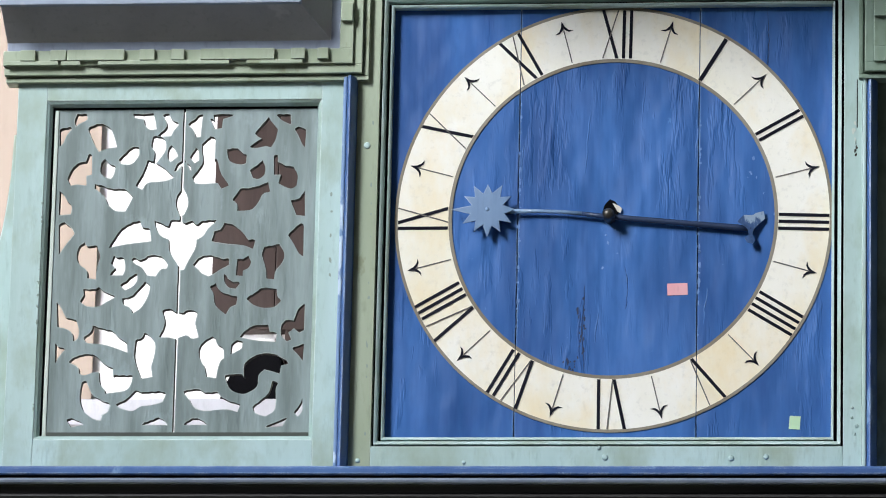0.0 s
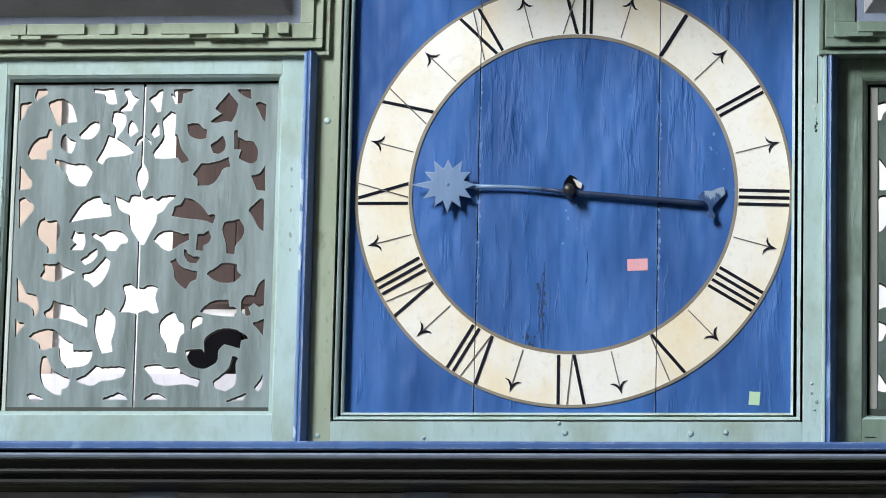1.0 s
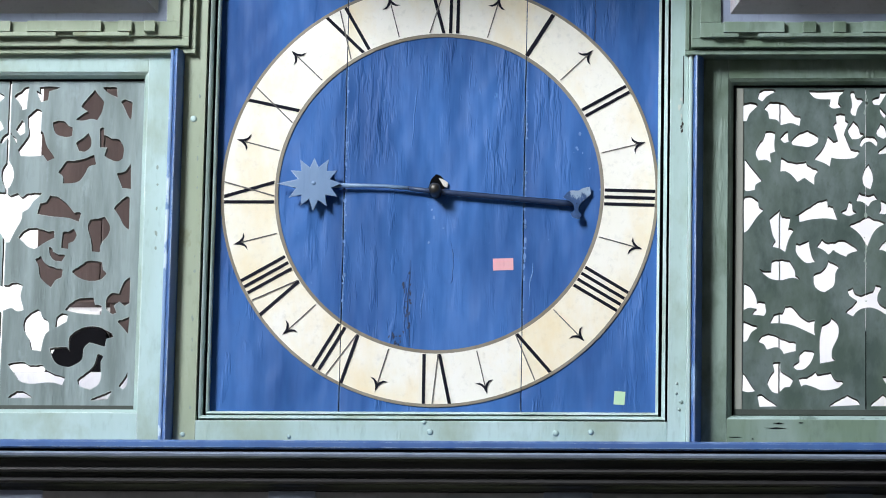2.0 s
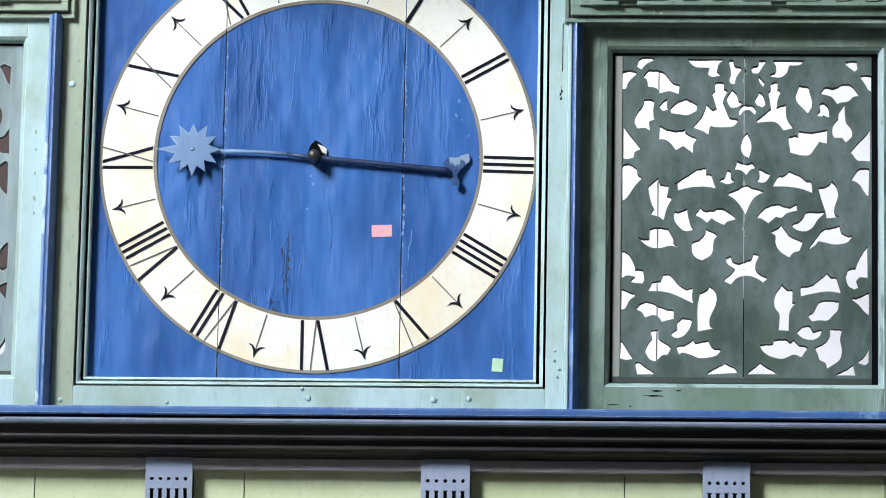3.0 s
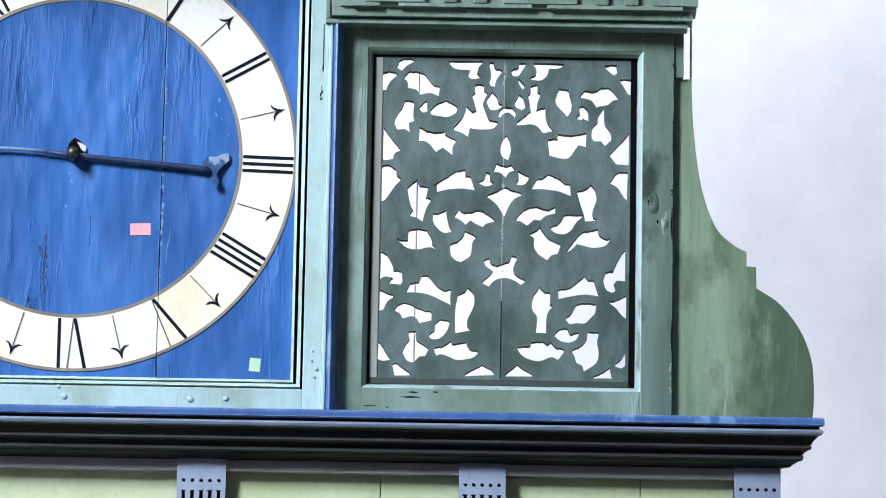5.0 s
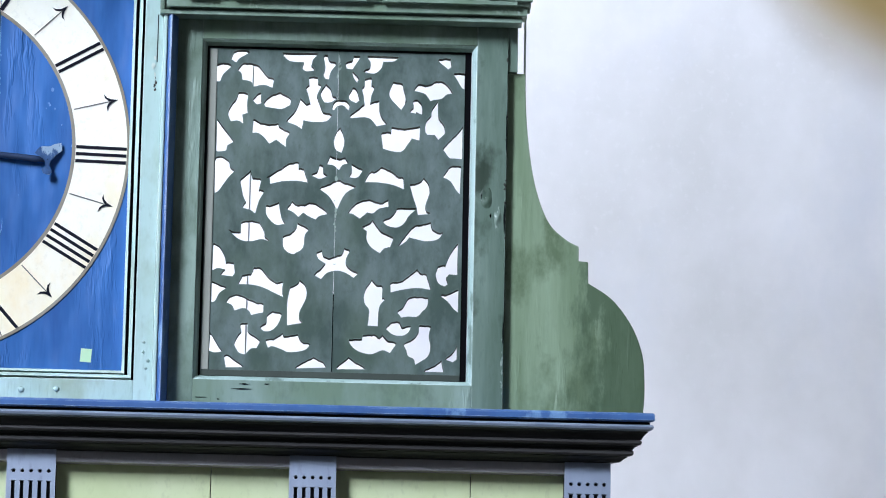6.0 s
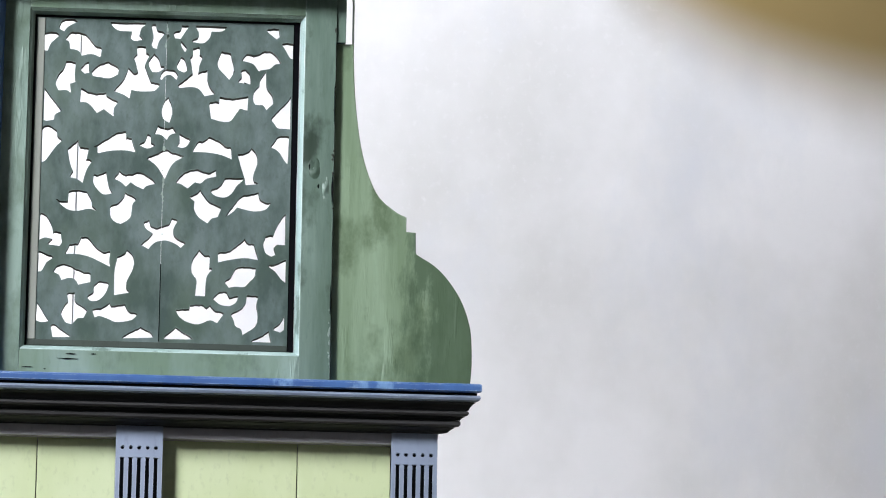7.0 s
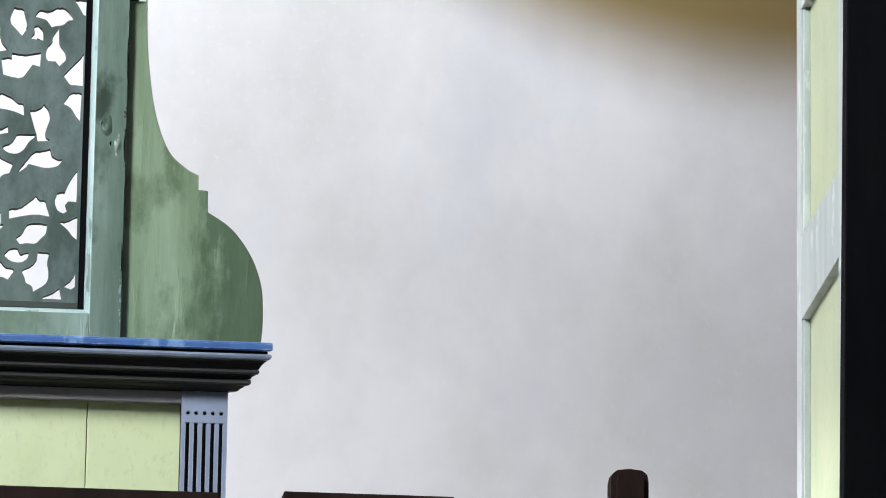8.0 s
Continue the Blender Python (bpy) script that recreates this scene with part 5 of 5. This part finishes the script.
# ---- the panels above ----
def upper_panel(x0, x1, dial_side, blocks, fillets, end_grow, paint, label):
    """A raised slate-coloured panel in a stepped frame with a broken fret; its frame turns upwards on the dial's side."""
    ob = thing("upper_panel", ((x0 + x1) / 2, 0, 4.836), label, "panel", "upper panels")
    base = 4.855 if dial_side > 0 else 4.849
    steps = ((0.0, 0.010, 0.016), (0.010, 0.0145, 0.008), (0.0145, 0.0355, 0.028), (0.0355, 0.0715, 0.037))
    for i0, i1, out in steps:
        bx0 = x0 + (i0 if dial_side < 0 else -out * end_grow)
        bx1 = x1 - (i0 if dial_side > 0 else -out * end_grow)
        part("moulding", box(bx0, bx1, -out, 0.03, base + i0, base + i1, 0.002), paint, ob)
        a0, a1 = i0, (min(i1, 0.067) if dial_side > 0 else i1 if i1 < 0.05 else 0.083)
        if dial_side > 0:
            part("moulding", box(x1 - a1, x1 - a0, -out, 0.03, base + i1, 7.4, 0.002), paint, ob)
        else:
            part("moulding", box(x0 + a0, x0 + a1, -out, 0.03, base + i1, 7.4, 0.002), paint, ob)
    for a, b in blocks:
        part("fret_block", box(a, b, -0.049, -0.036, base + 0.044, base + 0.070, 0.0015), paint, ob)
    for a, b in fillets:
        part("fret_bar", box(a, b, -0.046, -0.026, base + 0.034, base + 0.0435, 0.0012), paint, ob)
    for z in (4.99, 5.08, 5.17, 5.26):
        xa = x1 - 0.064 if dial_side > 0 else x0 + 0.037
        part("fret_block", box(xa, xa + 0.027, -0.049, -0.036, z, z + 0.045, 0.0015), paint, ob)
    # the slate panel: flat margin, bevels, raised field
    px0 = x0 + (0.0835 if dial_side < 0 else 0.0)
    px1 = x1 - (0.0675 if dial_side > 0 else 0.0)
    pz0, pz1 = base + 0.072, 7.4
    part("margin", box(px0, px1, -0.030, 0.03, pz0, pz1, 0.002), SLATE, ob, "blue-grey margin")
    m, run, high = 0.021, 0.064, 0.10
    fx0, fx1, fz0, fz1 = px0 + m, px1 - m, pz0 + m, pz1 - 0.01
    bm = bmesh.new()
    if dial_side > 0:
        fx0 = px0 - run
    else:
        fx1 = px1 + run
    low = [bm.verts.new((x, -0.0302, z)) for x, z in ((fx0, fz0), (fx1, fz0), (fx1, fz1), (fx0, fz1))]
    top = [bm.verts.new((x, -0.030 - high, z)) for x, z in ((fx0 + run, fz0 + run), (fx1 - run, fz0 + run), (fx1 - run, fz1 - run), (fx0 + run, fz1 - run))]
    for k in range(4):
        bm.faces.new((low[k], low[(k + 1) % 4], top[(k + 1) % 4], top[k]))
    bm.faces.new(top)
    bm.faces.new(low[::-1])
    cut_x, sign = (px0, 1) if dial_side > 0 else (px1, -1)
    bmesh.ops.bisect_plane(bm, geom=bm.verts[:] + bm.edges[:] + bm.faces[:], plane_co=(cut_x, 0, 0), plane_no=(sign, 0, 0), clear_inner=True)
    bmesh.ops.holes_fill(bm, edges=[e for e in bm.edges if e.is_boundary], sides=0)
    part("bevel", bm, TAUPE, ob, "taupe grey bevelled field")
    part("field", box(max(px0, fx0 + run - 0.006), min(px1, fx1 - run + 0.006), -0.030 - high - 0.018, -0.030 - high + 0.002, fz0 + run - 0.006, fz1 - run, 0.003), SLATE, ob, "raised blue-grey field")
    return ob


upper_panel(-1.43, -0.572, 1,
            ((-1.395, -1.359), (-1.323, -1.286), (-1.283, -1.147), (-1.111, -1.075), (-1.036, -1.005), (-0.966, -0.791), (-0.752, -0.719), (-0.690, -0.664)),
            ((-1.43, -1.304), (-1.298, -1.251), (-1.210, -0.898), (-0.857, -0.725)), 0.2, OLIVE,
            "blue-grey raised panel in a pale sage frame with a broken fret")
upper_panel(0.570, 1.395, -1,
            ((0.660, 0.800), (0.843, 0.873), (0.912, 0.942), (0.980, 1.152), (1.194, 1.224), (1.263, 1.293), (1.329, 1.432)),
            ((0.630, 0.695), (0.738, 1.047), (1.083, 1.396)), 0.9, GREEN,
            "blue-grey raised panel in a dark green frame with a broken fret")


# ---- ledge, base and brackets ----
def ledge():
    ob = thing("cornice", (0, -0.04, 3.80), "dark grey stepped cornice with a blue top edge", "cornice")
    profile_top = [(-0.06, 3.921), (0.084, 3.920), (0.089, 3.918), (0.091, 3.914), (0.091, 3.902), (0.088, 3.8995), (-0.06, 3.8995)]
    part("top_edge", strip(profile_top, -1.63, 1.63, 1, 1), TRIM_BLUE, ob, "blue painted top edge")
    # groove, cove, hollow and foot are darker: recess shade put into their paint
    gap = [(-0.06, 3.899), (0.080, 3.899), (0.080, 3.8935), (-0.06, 3.8935)]
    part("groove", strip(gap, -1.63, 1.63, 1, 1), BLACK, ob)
    roll = [(-0.06, 3.893), (0.082, 3.893), (0.087, 3.891), (0.089, 3.887), (0.087, 3.882), (0.082, 3.879), (-0.06, 3.8785)]
    part("roll", strip(roll, -1.63, 1.63, 1, 1), ROLL_GREY, ob, "blue-grey rolled edge")
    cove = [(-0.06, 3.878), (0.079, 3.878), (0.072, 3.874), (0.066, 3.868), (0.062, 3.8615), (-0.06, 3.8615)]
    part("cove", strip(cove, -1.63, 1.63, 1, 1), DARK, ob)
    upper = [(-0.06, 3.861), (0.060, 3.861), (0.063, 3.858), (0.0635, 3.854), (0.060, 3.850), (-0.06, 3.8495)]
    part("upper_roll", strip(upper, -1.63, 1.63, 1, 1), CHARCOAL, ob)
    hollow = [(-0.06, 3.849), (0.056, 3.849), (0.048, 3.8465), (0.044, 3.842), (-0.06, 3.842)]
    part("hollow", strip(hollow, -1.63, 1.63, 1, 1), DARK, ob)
    lower = [(-0.06, 3.8415), (0.043, 3.8415), (0.046, 3.838), (0.046, 3.832), (0.042, 3.828), (-0.06, 3.8275)]
    part("lower_roll", strip(lower, -1.63, 1.63, 1, 1), CHARCOAL, ob)
    foot = [(-0.06, 3.827), (0.034, 3.827), (0.024, 3.823), (0.018, 3.818), (-0.06, 3.818)]
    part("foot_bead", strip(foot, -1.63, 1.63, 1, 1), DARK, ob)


ledge()


def fluted(x0, x1):
    """A pilaster board pierced with five dots and five flutes, over a dark back."""
    w = x1 - x0
    edge = [(0, 0), (w, 0), (w, 3.8172), (0, 3.8172)]
    holes = []
    for k in range(5):
        x = w * (0.5 + k) / 5 * 0.9 + 0.05 * w
        holes.append([(x + 0.0045 * math.cos(a), 3.767 + 0.0045 * math.sin(a)) for a in [2 * math.pi * i / 12 for i in range(12)]])
        top = [(x + 0.0062, 3.745), (x + 0.004, 3.741), (x + 0.0045, 3.70), (x + 0.0045, 2.6), (x - 0.0045, 2.6), (x - 0.0045, 3.70), (x - 0.004, 3.741), (x - 0.0062, 3.745)]
        holes.append(top)
    return sawn([edge] + holes, 0.012)


def base():
    ob = thing("base_cabinet", (0, 0.03, 0), "blue-grey framed base with pale yellow-green panels below the cornice", "cabinet")
    part("frieze", box(-1.625, 1.625, 0.004, 0.07, 3.792, 3.8175, 0.001), TAUPE, ob, "grey frieze board")
    posts = ((-1.625, -1.520), (-1.000, -0.893), (-0.372, -0.265), (0.257, 0.368), (0.897, 1.003), (1.522, 1.627))
    for a, b in posts:
        part("pilaster", moved(fluted(a, b), a, -0.001, 0), SLATE, ob, "fluted pilaster with a row of dots")
        part("pilaster_back", box(a + 0.001, b - 0.001, 0.0052, 0.07, 0, 3.791, 0), DARK, ob)
    seams = (-1.26, -0.63, -0.149, 0.719, 1.31)
    for (p0, p1), (q0, q1), s in zip(posts, posts[1:], seams):
        part("plank", box(p1, s - 0.001, 0.032, 0.06, 0, 3.8, 0.0015), PALE, ob)
        part("plank", box(s + 0.001, q0, 0.0325, 0.06, 0, 3.8, 0.0015), PALE, ob)
    part("carcass", box(-1.62, 1.62, 0.071, 0.40, 0, 3.83, 0), DARK, ob)


base()


def bracket(side, label, paint):
    """A scroll-sawn side bracket: hollow, two steps, and a full belly."""
    ob = thing("scroll_bracket", (side * 1.5, 0.04, 3.91), label, "bracket", "scroll brackets")
    hollow = rounded([(1.3815, 3.905), (1.697, 3.905), (1.705, 3.965), (1.706, 4.025), (1.700, 4.085), (1.676, 4.150), (1.630, 4.212), (1.574, 4.250)], 70, 5)
    line = [Vector((1.3815, 3.905))] + hollow[5:-5] + [Vector(p) for p in ((1.574, 4.250), (1.573, 4.300), (1.551, 4.302), (1.551, 4.336))]
    sweep = rounded([(1.551, 4.336), (1.521, 4.352), (1.479, 4.394), (1.446, 4.487), (1.427, 4.620), (1.421, 4.746), (1.3815, 4.746)], 60, 6)
    line += sweep[1:-6] + [Vector((1.3815, 4.746))]
    bm = sawn([[(side * p.x, p.y) for p in line]], 0.024, 0.0015)
    part("board", moved(bm, 0, 0.064, 0), paint, ob)
    return ob


right_bracket = bracket(1, "streaky green painted scroll bracket standing on the cornice", LEAF)
bracket(-1, "pale sage painted scroll bracket standing on the cornice", SAGE)
part("peg", box(1.418, 1.424, 0.038, 0.054, 3.912, 3.930, 0.001), SAGE, right_bracket, "small pale peg")
part("batten", box(1.4185, 1.4230, 0.0765, 0.084, 4.60, 7.4, 0.001), PALE_CHIP, right_bracket, "thin pale batten behind the board")


# ---- behind the pierced panel ----
def behind():
    shelf = thing("shelf", (-1.4, 3.9, 4.88), "pale grey painted shelf on the far wall behind the fretwork", "shelf")
    part("shelf_board", box(-2.4, -0.65, 3.90, 3.999, 4.875, 4.957), PAINTED_SHELF, shelf)
    board = thing("plank_partition", (-1.2, 3.95, 4.957), "brown wooden boarding on the far wall behind the fretwork", "boarding")
    for a, b in ((-1.57, -1.37), (-1.368, -1.11), (-1.108, -0.75)):
        part("plank", box(a, b, 3.93, 3.999, 5.185, 7.1, 0.002), BROWN, board)
    part("stand", box(-1.335, -0.75, 3.94, 3.999, 4.957, 5.185, 0.002), BROWN, board)
    block = thing("wooden_bracket", (-1.43, 3.9, 4.957), "black stained curved wooden bracket on the shelf", "bracket")
    bm = sawn([rounded([(-1.53, 4.957), (-1.335, 4.957), (-1.335, 5.07), (-1.355, 5.10), (-1.40, 5.114), (-1.455, 5.09), (-1.50, 5.03)], 60)], 0.05, 0.004)
    part("body", moved(bm, 0, 3.93, 0), BLACK, block)
    tagged(part("white_block", box(-1.404, -1.368, 3.96, 3.998, 4.957, 5.166, 0.003), PLASTER), "small white block standing on the shelf behind the fretwork", "block")


behind()


# ---- right: open cupboard side, dark front, post and rail ----
def cord():
    bm = bmesh.new()
    bmesh.ops.create_cone(bm, cap_ends=True, segments=8, radius1=0.0018, radius2=0.0018, depth=3.5)
    ob = part("cord", moved(bm, 0.786, 0.30, 3.829 + 1.75), CORD, smooth=True)
    tagged(ob, "thin grey cord running up behind the fretwork", "cord")


cord()


def side_cupboard():
    ob = thing("panelled_cupboard", (3.3, 0.5, 0), "tall cupboard with a pale green panelled side and a black front", "cupboard")
    turn = Matrix.Translation((3.10, 0.899, 0)) @ Matrix.Rotation(radians(-3.2), 4, "Z")

    def side(x0, x1, d0, d1, z0, z1, bevel=0.002):
        bm = box(x0, x1, -d1, -d0, z0, z1, bevel)
        bmesh.ops.transform(bm, matrix=turn, verts=bm.verts)
        return bm

    far, near = 0.0, 0.88
    part("stile", side(0.0, 0.03, far, 0.085, 0, 5.9), PALE_GREY, ob)
    part("stile", side(0.0, 0.03, near - 0.075, near, 0, 5.9), PALE_GREY, ob)
    rails = ((4.212, 4.42), (3.30, 3.46), (5.01, 5.16), (0.0, 0.3))
    for z0, z1 in rails:
        part("rail", side(0.0005, 0.03, 0.085, near - 0.075, z0, z1), PALE_GREY, ob)
    for (a0, a1), (b0, b1) in (((3.30, 3.46), (4.212, 4.42)), ((4.212, 4.42), (5.01, 5.16)), ((0.0, 0.3), (3.30, 3.46)), ((5.01, 5.16), (5.9, 6.0))):
        part("panel", side(0.022, 0.035, 0.075, near - 0.065, a1 - 0.01, b0 + 0.01), CUPBOARD_GREEN, ob, "pale yellow-green panel")
        part("panel_bead", side(0.006, 0.022, 0.085, 0.100, a1, b0), PALE_GREY, ob)
    bm = box(3.052, 3.95, -0.04, 0.018, 0, 5.9, 0.004)
    for v in bm.verts:
        v.co.x += 0.0105 * (v.co.z - 4.75)
    part("front", bm, BLACK, ob, "black painted front")
    part("top", box(3.13, 3.95, 0.02, 0.89, 5.85, 5.9), BLACK, ob)


side_cupboard()


def stall():
    post = thing("stall_post", (2.46, -0.6, 0), "dark brown wooden post with a rounded top", "post")
    outline = rounded([(2.420, 0.0), (2.502, 0.0), (2.502, 3.50), (2.502, 3.530), (2.499, 3.546), (2.488, 3.555), (2.461, 3.558), (2.434, 3.555), (2.423, 3.546), (2.420, 3.530), (2.420, 3.50)], 8)
    part("shaft", moved(sawn([outline], 0.08, 0.012), 0, -0.6, 0), DARK_WOOD, post)
    rail = thing("choir_stall", (1.9, -0.6, 0), "dark painted panelled stall back with a flat top rail", "stall")
    part("top_rail", box(1.712, 2.08, -0.64, -0.56, 3.40, 3.4825, 0.004), DARK_WOOD, rail)
    part("top_rail", box(0.20, 1.575, -0.64, -0.56, 3.40, 3.475, 0.004), DARK_WOOD, rail)
    part("panel", box(0.22, 1.56, -0.615, -0.585, 0, 3.40, 0.003), DARK_WOOD, rail)
    part("panel", box(1.73, 2.06, -0.615, -0.585, 0, 3.40, 0.003), DARK_WOOD, rail)


stall()
